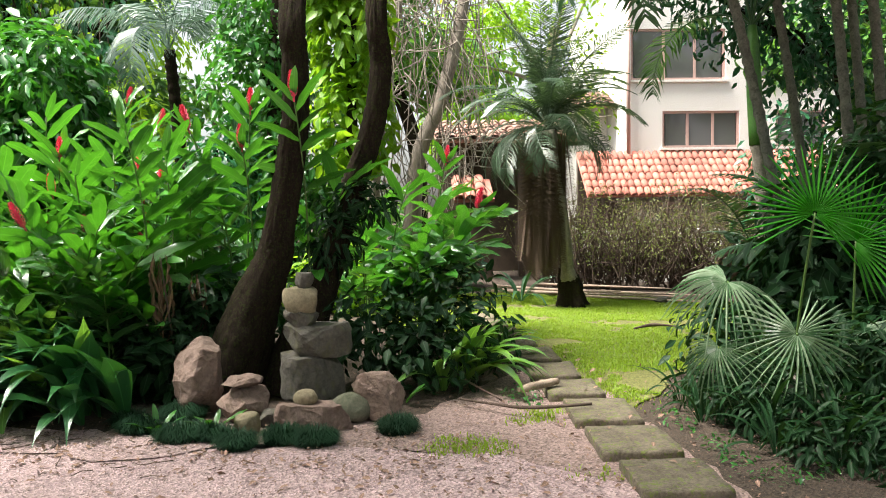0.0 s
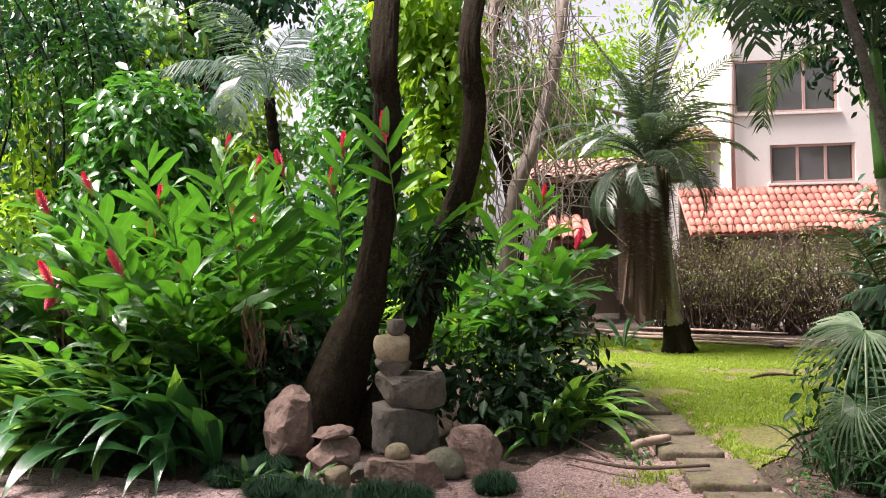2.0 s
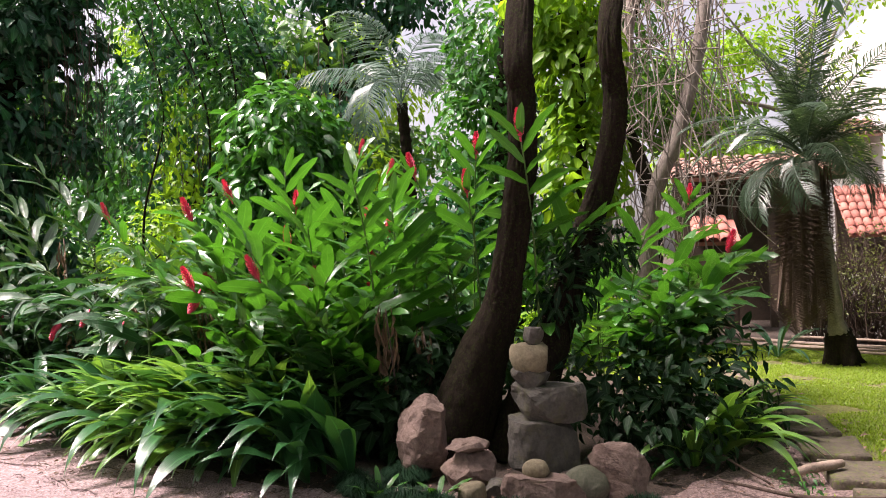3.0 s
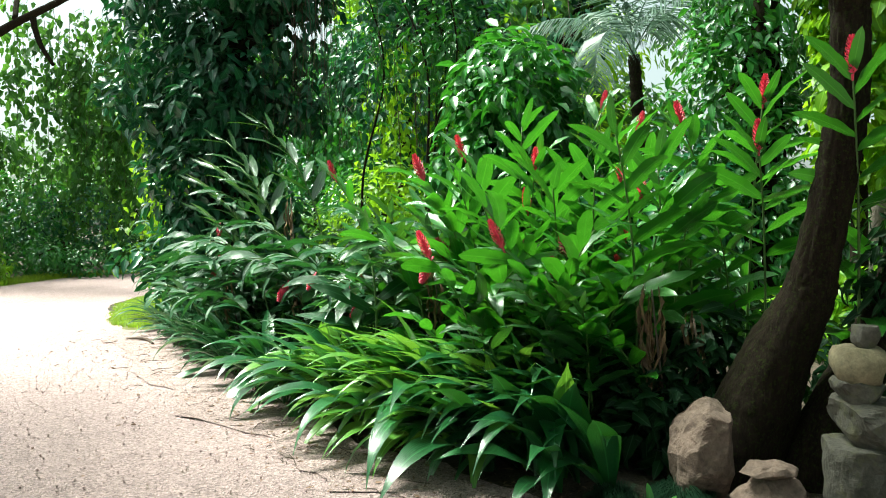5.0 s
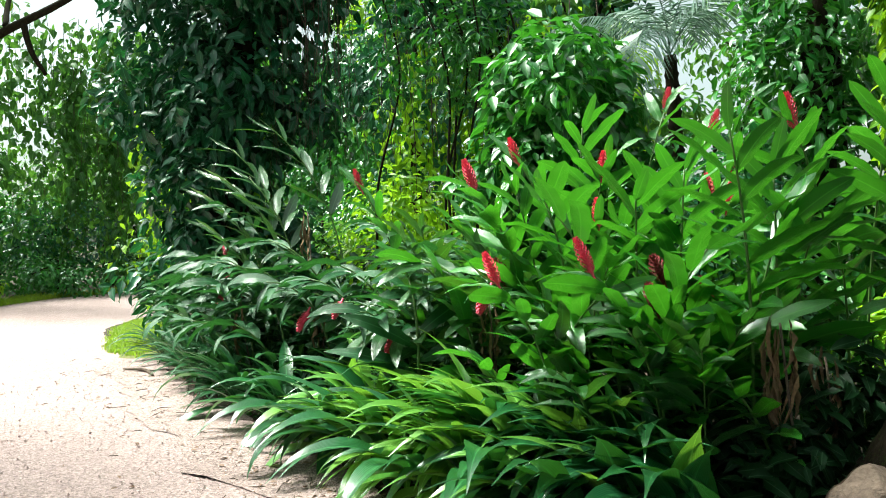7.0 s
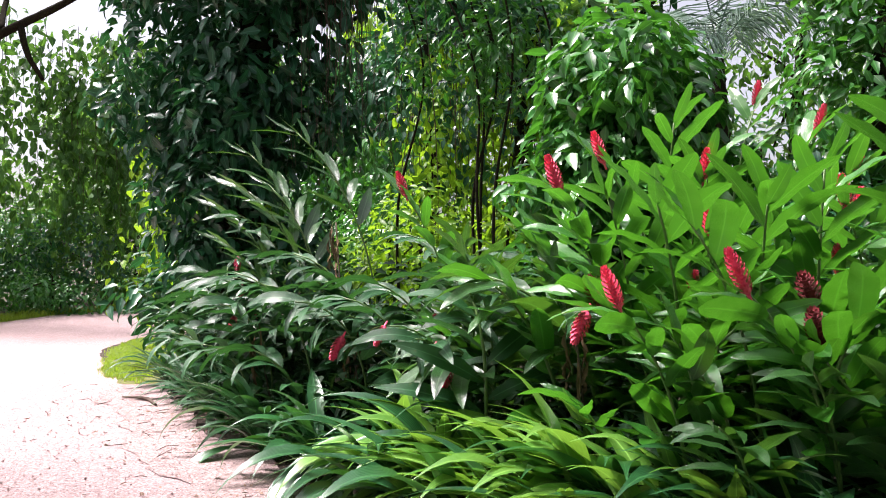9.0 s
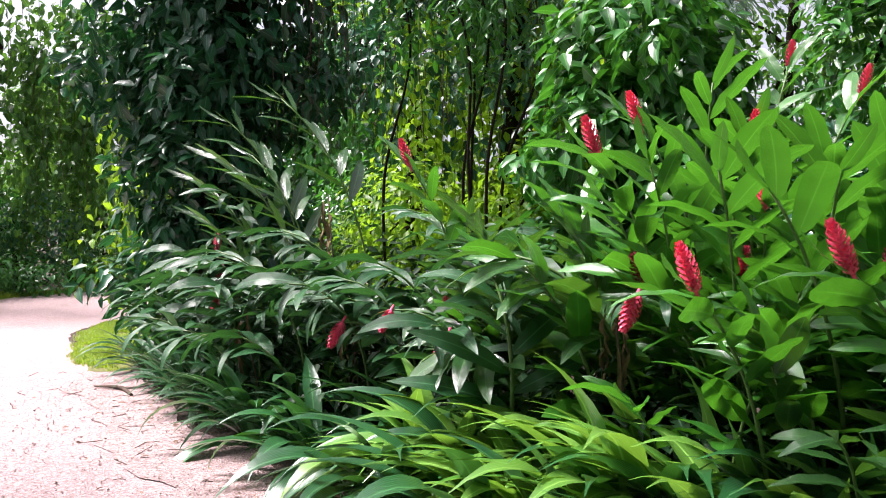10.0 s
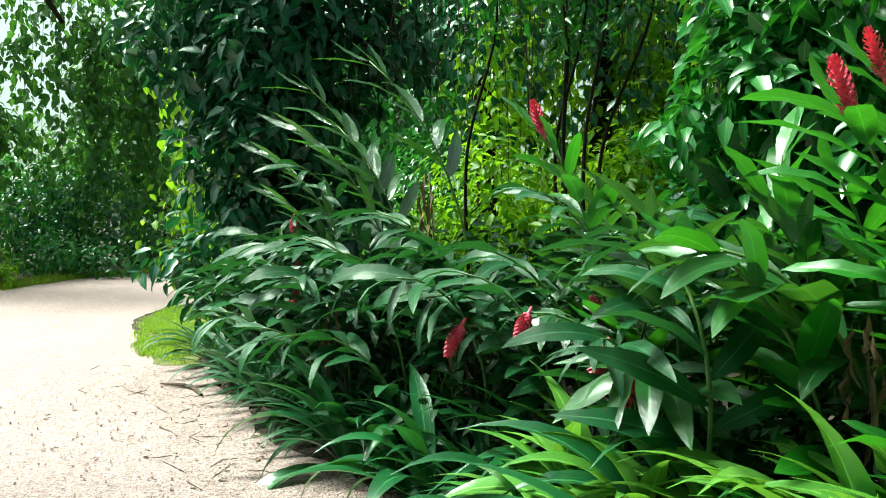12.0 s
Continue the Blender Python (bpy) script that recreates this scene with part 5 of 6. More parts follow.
for k in range(70):
    left = k < 62
    r, a = 0.03 + 0.1 * rng.random(), rng.random() * 6.283
    o = top + ((-0.1 if left else 0.2) + r * math.cos(a), r * math.sin(a) - (0.12 if left else 0.0), -0.06 - 0.15 * rng.random())
    part("dead_frond", dead_frond, palm, frond_pose(o, a, -1.56 + 0.1 * rng.random() ** 2, (0.7 + 0.4 * rng.random()) if left else (0.6 + 0.25 * rng.random()), rng.random() * 6.28))

grey_fronds = [frond_mesh("frond", M_GREYFROND, 2.4, d, 0.65, 58, 0.022, 1.4, 0.6, 0.1) for d in (1.8, 2.6)]


def tall_palm(label, base, top, fronds, poses, r=0.1, bark=M_PALMTRUNK, shaft=None):
    t = thing("palm_tree", label, "palm tree")
    b, q = np.array(base, float), np.array(top, float)
    lines = [b + (q - b) * f + np.array((math.sin(f * 3) * 0.06, 0, 0)) for f in np.linspace(0, 1, 6)]
    mb = MB()
    pts = smooth_line(lines, max(30, int(np.linalg.norm(q - b) / 0.045)))
    rr = np.array([r * (1.0 + (0.2 if i % 4 == 0 else 0.0)) for i in range(len(pts))]) * np.linspace(1.15, 0.9, len(pts))
    tube(mb, pts, rr, 10, 0.05)
    part("trunk", mb.mesh("trunk", bark), t, label="ringed palm trunk")
    if shaft:
        d = unit(q - b)
        part("crownshaft", tube(MB(), smooth_line([q - d * 0.02, q + d * shaft * 0.5, q + d * shaft], 8), [r * 1.05, r * 1.25, r * 0.7], 12).mesh("crownshaft", M_CROWNSHAFT), t, label="smooth green crownshaft")
        q = q + d * shaft
    for az, el, s, i in poses:
        part("frond", fronds[i % len(fronds)], t, frond_pose(q, az, el, s))
    return t


tall_palm("grey-green palm with long drooping feathery fronds", (-3.75, 13.9, 0), (-3.8, 13.5, 4.1), grey_fronds,
          [(a, e, 0.9, i) for i, (a, e) in enumerate([(3.5, 0.3), (4.6, 0.0), (5.7, 0.35), (0.3, 0.5), (2.4, 0.6), (1.5, 0.8), (4.3, 0.9), (5.6, 0.9)])], 0.1, M_BARK)
areca_fronds = [frond_mesh("frond", M_FROND, 1.9, d, 0.45, 40, 0.03, 0.7, 0.5, 0.35) for d in (1.3, 1.9, 2.4)]


def ring_poses(n, el, s, seed):
    r = np.random.default_rng(seed)
    return [(k * 2.4 + seed, el + r.normal() * 0.25, s * (0.85 + 0.3 * r.random()), k) for k in range(n)]


ARECA = "clump palm with a slender grey ringed trunk"
for base, top, seed in [((4.15, 7.9, 0), (3.2, 8.05, 4.5), 1), ((4.9, 8.9, 0), (4.2, 9.0, 4.6), 2), ((4.75, 7.9, 0), (4.38, 7.98, 4.4), 3), ((5.1, 7.9, 0), (4.75, 7.96, 4.6), 4), ((5.5, 8.9, 0), (5.1, 8.96, 4.8), 5), ((5.35, 7.6, 0), (5.15, 7.5, 4.7), 6)]:
    tall_palm(ARECA, base, top, areca_fronds, ring_poses(10, 0.3, 1.05, seed) + ([(3.5, -0.3, 1.25, 1), (3.9, -0.55, 1.15, 1), (4.4, -0.4, 1.0, 1), (3.84, 0.2, 1.75, 0), (3.7, 0.1, 1.6, 0)] if seed == 1 else []), 0.05, M_ARECA)
tall_palm("palm with a bright green crownshaft over a grey trunk", (4.16, 8.85, 0), (4.12, 8.93, 2.08), areca_fronds, ring_poses(8, 0.6, 1.2, 9), 0.07, M_PALMTRUNK, 1.35)
# low palm foliage of the clump
low = thing("young_palms", "dark clump of young feather palms", "palm")
for k in range(34):
    o = (3.7 + rng.random() * 1.8, 5.8 + rng.random() * 2.4, 0.1 + rng.random() * 0.9)
    part("frond", areca_fronds[k % 3], low, frond_pose(o, 4.2 + rng.normal() * 1.3, 0.85 + rng.normal() * 0.2, 0.5 + 0.35 * rng.random()))


def fan_mesh(name, r, segs=38, droop=0.3, spread=5.2, mat=None):
    """A pleated fan leaf in the xy plane about the origin, its stalk coming from -x."""
    mb = MB()
    for i in range(segs):
        a = -spread / 2 + spread * i / (segs - 1)
        da = spread / segs * 0.52
        rr = r * (0.86 + 0.14 * math.cos(a * 0.5)) * (0.95 + 0.1 * rng.random())
        rows = []
        for f, wdt, z in ((0.03, 1.0, 0.0), (0.24, 0.92, 0.02), (0.48, 0.48, -0.1 * droop), (0.78, 0.24, -0.45 * droop), (1.0, 0.05, -1.0 * droop * (0.7 + 0.6 * rng.random()))):
            for e, lift in ((-1, 0.0), (0, 0.16 * f * wdt), (1, 0.0)):
                b = a + e * da * wdt
                rows.append((math.cos(b) * rr * f, math.sin(b) * rr * f, (z + lift) * rr))
        q = []
        for j in range(4):
            k = j * 3
            q += [(k, k + 3, k + 4, k + 1), (k + 1, k + 4, k + 5, k + 2)]
        uv = [(f, e) for f in (0, .35, .62, .82, 1) for e in (0.1, 0.5, 0.9)]
        mb.add(rows, q, (), uv)
    return mb.mesh(name, mat or M_FAN, False)


fans = [fan_mesh("fan_leaf", 0.45, 34, 0.45, 5.4), fan_mesh("fan_leaf", 0.45, 28, 0.7, 4.2), fan_mesh("fan_leaf", 0.45, 28, 0.2, 3.4), fan_mesh("fan_leaf", 0.45, 32, 0.05, 4.6, M_FANBACKLIT)]


def fan_palm(label, base, leaves):
    t = thing("fan_palm", label, "palm")
    b = np.array(base, float)
    part("trunk", trunk_mesh("trunk", [([b, b + (0, 0, 0.15), b + (0, 0, 0.3)], [0.07, 0.06, 0.05])], M_PALMTRUNK, 8), t)
    for hub, way, face, s, i in leaves:
        h = np.array(hub, float)
        part("stalk", tube(MB(), smooth_line([b + (0, 0, 0.2), (b + h) / 2 + (0, 0, 0.18), h], 9), [0.011, 0.007], 6).mesh("stalk", M_CANE), t)
        part("fan_leaf", fans[i], t, frame_at(h, way, face, s))
    return t


fan_palm("fan palm with pleated round leaves and drooping tips", (2.55, 4.95, 0.0), [
    ((2.32, 4.42, 0.65), (-0.08, -0.42, -0.85), (-0.2, -0.8, 0.6), 0.88, 0), ((2.07, 4.8, 0.92), (-0.8, -0.3, -0.42), (-0.25, -0.55, 0.8), 0.9, 1),
    ((2.0, 4.75, 0.52), (-0.5, -0.35, -0.75), (-0.6, -0.5, 0.5), 0.75, 1), ((2.46, 4.5, 1.34), (0.2, 0.0, 1.0), (-0.25, -1.0, 0.15), 0.95, 3)])
fan_palm("fan palm with broad dark green leaves", (3.1, 5.2, 0.0), [
    ((3.0, 5.0, 1.15), (0.1, -0.5, 0.5), (-0.2, -0.7, 0.5), 1.0, 3), ((3.3, 4.8, 0.6), (0.2, -0.8, -0.2), (0.0, -0.4, 1.0), 1.0, 0)])

# ---- hedge: bare twigs with sparse small leaves ----
hedge = thing("hedge", "half-bare brown hedge with sparse small leaves", "hedge")
mb = MB()
pts = []
for k in range(760):
    x = 2.3 + rng.random() * 4.2
    y = 13.2 - (x - 2.3) * 0.22 + rng.normal() * 0.22
    z = rng.random() * 0.25
    p = np.array((x, y, z))
    d = unit(np.array((rng.normal() * 0.45, rng.normal() * 0.35, 1.0)))
    ln = 0.65 + rng.random() * 0.8
    line = smooth_line([p, p + d * ln * 0.5 + rng.normal(size=3) * 0.08, p + d * ln + rng.normal(size=3) * 0.14], 6)
    tube(mb, line, [0.011, 0.004], 4, 0, False)
    for j in range(5):
        q = line[1 + rng.integers(0, 5)]
        e = q + rng.normal(size=3) * (0.16, 0.12, 0.13) + (0, 0, 0.05)
        tube(mb, [q, (q + e) / 2 + rng.normal(size=3) * 0.02, e], [0.005, 0.002], 3, 0, False)
        pts.append(e)
for x in (2.75, 3.4, 4.4, 5.3):
    tube(mb, smooth_line([(x, 13.1 - (x - 2.3) * 0.22, 0), (x + 0.05, 13.1 - (x - 2.3) * 0.22, 0.35), (x - 0.03, 13.1 - (x - 2.3) * 0.22, 0.7)], 6), [0.06, 0.045, 0.02], 7, 0.2)
part("twig_mass", mb.mesh("twig_mass", M_TWIG), hedge, label="brown bare twigs", kind="stuff")
pts = np.array(pts)
p = np.repeat(pts, 4, 0) + rng.normal(size=(len(pts) * 4, 3)) * 0.06
p = p[(rng.random(len(p)) < np.clip((p[:, 2] - 0.1) * 1.4, 0.15, 1.0))]
part("foliage", scatter(MB(), p, rng.normal(size=p.shape) + (0, -0.3, 0.6), rng.normal(size=p.shape), 0.045, 0.5).mesh("foliage", leaf_mat("hedge_leaf", (0.05, 0.08, 0.02), (0.20, 0.22, 0.06), 0.5, 0.35, (0.3, 0.36, 0.06), island=True, spots=0)), hedge)

# ---- ginger: canes with two ranks of long leaves ----
ginger_leaves = [blade(MB(), 0.45, 0.104, d, 0.18, 0.12, 10, "oval", 0.12, tw).mesh("leaf", M_GINGER) for d, tw in ((0.4, 0.1), (0.65, -0.15), (0.25, 0.1), (0.9, 0.2))]
silver_leaves = [blade(MB(), 0.5, 0.095, d, 0.15, 0.1, 10, "lance", 0.1, tw).mesh("leaf", M_SILVER) for d, tw in ((0.9, 0.3), (1.3, -0.2), (0.6, -0.4), (1.6, 0.1))]


deep_leaves = [blade(MB(), 0.46, 0.112, d, 0.2, 0.12, 10, "lance", 0.1, tw).mesh("leaf", M_DEEP) for d, tw in ((0.6, 0.2), (1.0, -0.3), (0.4, 0.1))]


def spike(name, mat, length=0.17, r=0.028):
    """A cone of overlapping bracts."""
    mb = MB()
    tube(mb, [(0, 0, -0.04), (0, 0, length * 0.5), (0, 0, length * 0.95)], [0.006, r * 0.6, 0.004], 6)
    rings = 14
    for i in range(rings):
        f = i / (rings - 1)
        rr = r * math.sin(math.pi * (0.22 + 0.68 * f)) ** 0.8
        for j in range(7):
            a = j * 0.8976 + i * 0.45
            o = np.array((math.cos(a) * rr * 0.55, math.sin(a) * rr * 0.55, length * f * 0.9))
            out = np.array((math.cos(a), math.sin(a), 0.0))
            side = np.array((-math.sin(a), math.cos(a), 0.0)) * 0.0095
            tip = o + out * rr * 0.85 + (0, 0, 0.024)
            mid = o + out * rr * 0.7 + (0, 0, 0.012)
            mb.add([o - side * 0.5, o + side * 0.5, mid + side, mid - side, tip], [(0, 1, 2, 3)], [(3, 2, 4)])
    return mb.mesh(name, mat)


flower_mesh = spike("flower", M_FLOWER, 0.19, 0.027)
small_flower = spike("flower", M_FLOWER, 0.16, 0.03)
old_flower = spike("flower", M_OLDFLOWER, 0.17, 0.035)


TIPS = {}


def ginger(label, height, lean, count, leaves, flower=None, seed=0, spread=1.0, bare=0.42, group="ginger shoots of the bed", bend=0.0, size=1.0):
    r = np.random.default_rng(seed)
    t = thing("ginger_plant", label, "plant", group)
    s = np.linspace(0, 1, 14)
    ang = lean * s ** 1.4 + bend * s ** 3
    step = height / 13
    line = np.zeros((14, 3))
    line[1:, 0] = np.cumsum(np.sin(ang[:-1]) * step)
    line[1:, 2] = np.cumsum(np.cos(ang[:-1]) * step)
    line[:, 1] += np.sin(s * 2.5) * 0.02
    part("cane", tube(MB(), line, [0.011, 0.009, 0.005], 6).mesh("cane", M_CANE), t)
    count += 1 if leaves is silver_leaves else 2
    for k in range(count):
        f = bare + (1 - bare) * ((k + 0.4) / count)
        o = np.array([np.interp(f, s, line[:, c]) for c in range(3)])
        a = np.interp(f, s, ang)
        tang = np.array((math.sin(a), 0, math.cos(a)))
        front = np.array((math.cos(a), 0, -math.sin(a)))
        side = np.array((0, 1.0 if k % 2 else -1.0, 0))
        opening = (1.15 - 0.62 * ((f - bare) / (1 - bare)) ** 1.5) * spread
        way = side * math.sin(opening) + tang * math.cos(opening) + front * (0.12 + r.normal() * 0.26)
        face = tang * 0.4 * math.sin(opening) - side * 0.4 * math.cos(opening) - front * (0.65 + 0.4 * r.normal()) + np.array((0, 0.35 * r.normal(), 0.45))
        part("leaf", leaves[r.integers(0, len(leaves))], t, frame_at(o, way, face, size * (0.75 + 0.4 * r.random()) * (0.8 + 0.3 * math.sin(3.0 * f))))
    tip = line[-1]
    TIPS[t.name] = tuple(tip)
    tang = np.array((math.sin(ang[-1]), 0, math.cos(ang[-1])))
    part("leaf", leaves[0], t, frame_at(tip, tang + (0.25, 0.25, 0), (1.0, 0.1, 0.3), size * 0.6))
    if flower is not None:
        aim = unit(tang * 0.6 + (0, 0, -1.0 if flower is small_flower else 0.6))
        part("flower", flower, t, frame_at(tip, unit(np.cross((0.2, 1, 0), aim)), aim, 1.0), label="bright red cone of bracts" if flower is not old_flower else "wilted dark red cone of bracts")
    return t


GREEN = "red ginger shoot with broad glossy green leaves"
BLOOM = "red ginger shoot with a red flower spike"
DEEP = "ginger shoot with deep green glossy leaves"
DULL = "arching ginger shoot with long dull blue-green leaves"
stock = [ginger(GREEN, 1.55, 0.35, 11, ginger_leaves, None, 1, bend=0.5), ginger(GREEN, 1.35, 0.6, 10, ginger_leaves, None, 2, bend=0.6), ginger(BLOOM, 1.6, 0.4, 11, ginger_leaves, flower_mesh, 3, bend=0.15),
         ginger(BLOOM, 1.3, 0.8, 9, ginger_leaves, flower_mesh, 4), ginger(GREEN, 1.1, 1.0, 9, ginger_leaves, None, 5, bare=0.3), ginger(GREEN, 1.75, 0.15, 12, ginger_leaves, None, 6, bare=0.4)]
dull = [ginger(DULL, 1.4, 0.9, 11, silver_leaves, None, 11, bend=0.9, bare=0.3), ginger(DULL, 1.2, 1.2, 10, silver_leaves, None, 12, bend=0.6, bare=0.25), ginger(DULL, 1.6, 0.7, 12, silver_leaves, None, 13, bend=1.0, bare=0.35),
        ginger("arching ginger shoot with a small red flower", 1.2, 0.9, 10, silver_leaves, small_flower, 14, bend=0.9, bare=0.3)]
deep = [ginger(DEEP, 1.5, 0.5, 11, deep_leaves, None, 21, bend=0.6), ginger(DEEP, 1.3, 0.8, 10, deep_leaves, None, 22, bend=0.7), ginger(DEEP, 1.65, 0.3, 12, deep_leaves, None, 23, bend=0.5)]
for i, t in enumerate(deep):
    t.matrix_basis = spin(-4.6 - 0.3 * i, 8.4 + 0.2 * i, 0, 225 + 30 * i)
for i, t in enumerate(stock):
    t.matrix_basis = spin(-2.2 - 0.35 * i, 6.9 + 0.1 * i, 0, 200 + 37 * i)
for i, t in enumerate(dull):
    t.matrix_basis = spin(-5.9 - 0.5 * i, 7.9 + 0.25 * i, 0, 215 + 20 * i)


def put(lib, k, x, y, deg, s=1.0, tilt=0.0):
    return copy_thing(lib[k % len(lib)], spin(x, y, 0, deg, s, tilt))


bloom = [ginger(BLOOM, h, lean, 9, ginger_leaves, flower_mesh, 50 + i, 1.0, max(0.3, 1 - 0.85 / h), bend=bend) for i, (h, lean, bend) in enumerate(((1.15, 0.75, 0.2), (1.45, 0.6, 0.3), (1.75, 0.5, 0.25), (2.05, 0.4, 0.3), (2.35, 0.35, 0.25), (2.6, 0.3, 0.2)))]
tall = [ginger(GREEN, h, lean, 10, ginger_leaves, None, 60 + i, 1.0, max(0.3, 1 - 0.95 / h), bend=bend) for i, (h, lean, bend) in enumerate(((1.3, 0.7, 0.3), (1.65, 0.45, 0.35), (2.0, 0.25, 0.2), (2.3, 0.2, 0.1)))]
for i, t in enumerate(bloom):
    t.matrix_basis = spin(-2.0 - 0.2 * i, 7.6 + 0.12 * i, 0, 220 + 40 * i)
for i, t in enumerate(tall):
    t.matrix_basis = spin(-2.4 - 0.3 * i, 7.3 + 0.1 * i, 0, 230 + 25 * i)


dull_set = [ginger(DULL, h, lean, 10, silver_leaves, None, 70 + i, 1.0, max(0.25, 1 - 0.95 / h), bend=bend) for i, (h, lean, bend) in enumerate(((1.0, 1.0, 0.6), (1.4, 0.9, 0.7), (1.8, 0.7, 0.8), (2.2, 0.6, 0.8)))]
dull_bloom = [ginger("arching ginger shoot with a small red flower", h, 0.9, 8, silver_leaves, small_flower, 80 + i, 1.0, 0.35, bend=0.9, size=0.72) for i, h in enumerate((1.1, 1.5, 1.9))]
for i, t in enumerate(dull_set + dull_bloom):
    t.matrix_basis = spin(-6.2 - 0.4 * i, 8.6 + 0.2 * i, 0, 210 + 15 * i)


def put_best(lib, target, deg, above=0.0):
    """The shoot whose own height suits the target best."""
    k = min(range(len(lib)), key=lambda i: abs(math.log((target[2] - above) / TIPS[lib[i].name][2])))
    return put_tip(lib, k, target, deg, above)


def put_tip(lib, k, target, deg, above=0.0):
    """A shoot whose tip ends at the target."""
    tip = TIPS[lib[k].name]
    sc = (target[2] - above) / tip[2]
    c, q = math.cos(radians(deg)), math.sin(radians(deg))
    return put(lib, k, target[0] - sc * (tip[0] * c - tip[1] * q), target[1] - sc * (tip[0] * q + tip[1] * c), deg, sc)


# the shoots that stand out, then the thick of the bed
for deg, target in [(255, (-1.95, 5.95, 2.15)), (240, (-3.36, 6.61, 1.95)), (230, (-2.79, 5.83, 1.75)), (265, (-3.0, 6.2, 1.85)), (285, (-2.55, 6.5, 1.85)), (300, (-1.6, 6.4, 1.65)), (230, (-2.3, 5.6, 1.25)), (215, (-3.4, 6.35, 1.45)),
                    (200, (-4.0, 6.45, 1.5)), (320, (-0.35, 6.0, 1.75)), (300, (0.1, 6.9, 1.7)), (330, (0.75, 7.0, 1.45)), (215, (-3.9, 6.9, 1.7))]:
    put_best(tall, target, deg, 0.15)
put_tip(deep, 1, (-4.0, 6.5, 1.5), 200, 0.15)
for deg, target in [(265, (-0.68, 5.66, 2.3)), (290, (-1.22, 6.89, 2.36)), (240, (-1.72, 6.79, 2.2)), (215, (-2.54, 5.6, 1.42)), (235, (-3.0, 5.52, 1.36)), (225, (-3.55, 6.42, 1.9)), (215, (-3.46, 6.93, 2.1)), (225, (-5.0, 7.3, 2.0)),
                    (300, (-2.95, 7.17, 2.0)), (250, (-2.22, 7.11, 1.8)), (270, (-1.18, 6.3, 2.0)), (290, (0.54, 8.6, 2.0)), (300, (0.75, 7.3, 1.5))]:
    put_best(bloom, target, deg, 0.1)
for k, deg, target in [(3, 225, (-4.88, 6.82, 1.12)), (3, 240, (-4.35, 6.72, 0.9)), (3, 215, (-5.3, 6.95, 1.02)), (3, 235, (-4.5, 6.78, 1.0)), (3, 230, (-3.31, 6.1, 1.3)), (0, 205, (-10.2, 9.75, 0.75)), (0, 190, (-10.7, 10.1, 0.8)), (2, 215, (-9.9, 9.5, 0.95)), (1, 200, (-11.1, 10.6, 0.7)), (0, 200, (-6.2, 7.55, 1.6)), (2, 215, (-5.5, 7.45, 1.4)), (0, 215, (-6.5, 7.2, 1.45)), (2, 205, (-6.3, 7.6, 1.6)), (0, 235, (-5.9, 7.3, 1.35)), (2, 230, (-5.4, 8.0, 1.75)), (1, 220, (-7.6, 7.6, 0.9)),
                       (1, 230, (-7.0, 7.35, 0.85)), (0, 200, (-8.2, 8.4, 1.2)), (1, 215, (-8.4, 8.3, 0.75)), (0, 240, (-4.6, 7.3, 1.4)), (2, 250, (-4.2, 7.4, 1.6)), (1, 210, (-9.2, 9.1, 0.9))]:
    put_best(dull_bloom if k == 3 else dull_set, target, deg, 0.1)
bed_in = np.array((0.5, 0.866))
spots = []


def fill(poly, count, lib, gap, smin, smax, face=235, turn=45):
    poly = np.array(poly)
    lo, hi = poly.min(0), poly.max(0)
    tries = 0
    while count and tries < 4000:
        tries += 1
        q = lo + rng.random(2) * (hi - lo)
        if not inside(poly, q[None])[0] or any((q[0] - a) ** 2 + (q[1] - b) ** 2 < gap * gap for a, b in spots):
            continue
        spots.append(tuple(q))
        put(lib, int(rng.integers(0, len(lib))), q[0], q[1], face + rng.normal() * turn, smin + (smax - smin) * rng.random(), 8 * rng.normal())
        count -= 1


fill([(-1.7, 6.1), (-1.95, 5.75), (-2.7, 5.9), (-3.3, 6.2), (-3.5, 7.4), (-3.0, 8.2), (-1.6, 8.2), (-1.1, 7.3), (-1.65, 6.6)], 34, stock[:2] + stock[4:], 0.22, 0.75, 1.08, 240, 60)
fill([(-3.3, 6.7), (-4.2, 7.1), (-4.8, 7.8), (-3.6, 8.4), (-3.3, 7.4)], 16, deep, 0.2, 0.7, 1.0, 230, 45)
fill([(-1.9, 5.5), (-2.7, 5.65), (-3.0, 5.9), (-2.9, 6.3), (-2.0, 6.0)], 4, deep, 0.2, 0.6, 0.8, 240, 30)
fill([(-0.3, 6.6), (0.2, 6.6), (0.5, 7.0), (0.6, 8.3), (0.1, 8.8), (-0.5, 8.2)], 20, stock[:2] + stock[4:5] + stock[1:2], 0.18, 0.75, 1.1, 310, 45)
fill([(-4.0, 6.4), (-5.6, 7.1), (-7.4, 8.2), (-9.0, 9.4), (-8.0, 10.0), (-6.0, 9.4), (-4.4, 8.2)], 40, dull[:3], 0.28, 0.8, 1.15, 225, 35)
fill([(-4.3, 7.6), (-5.6, 8.6), (-5.2, 9.6), (-4.0, 9.0)], 10, deep, 0.25, 0.8, 1.1)

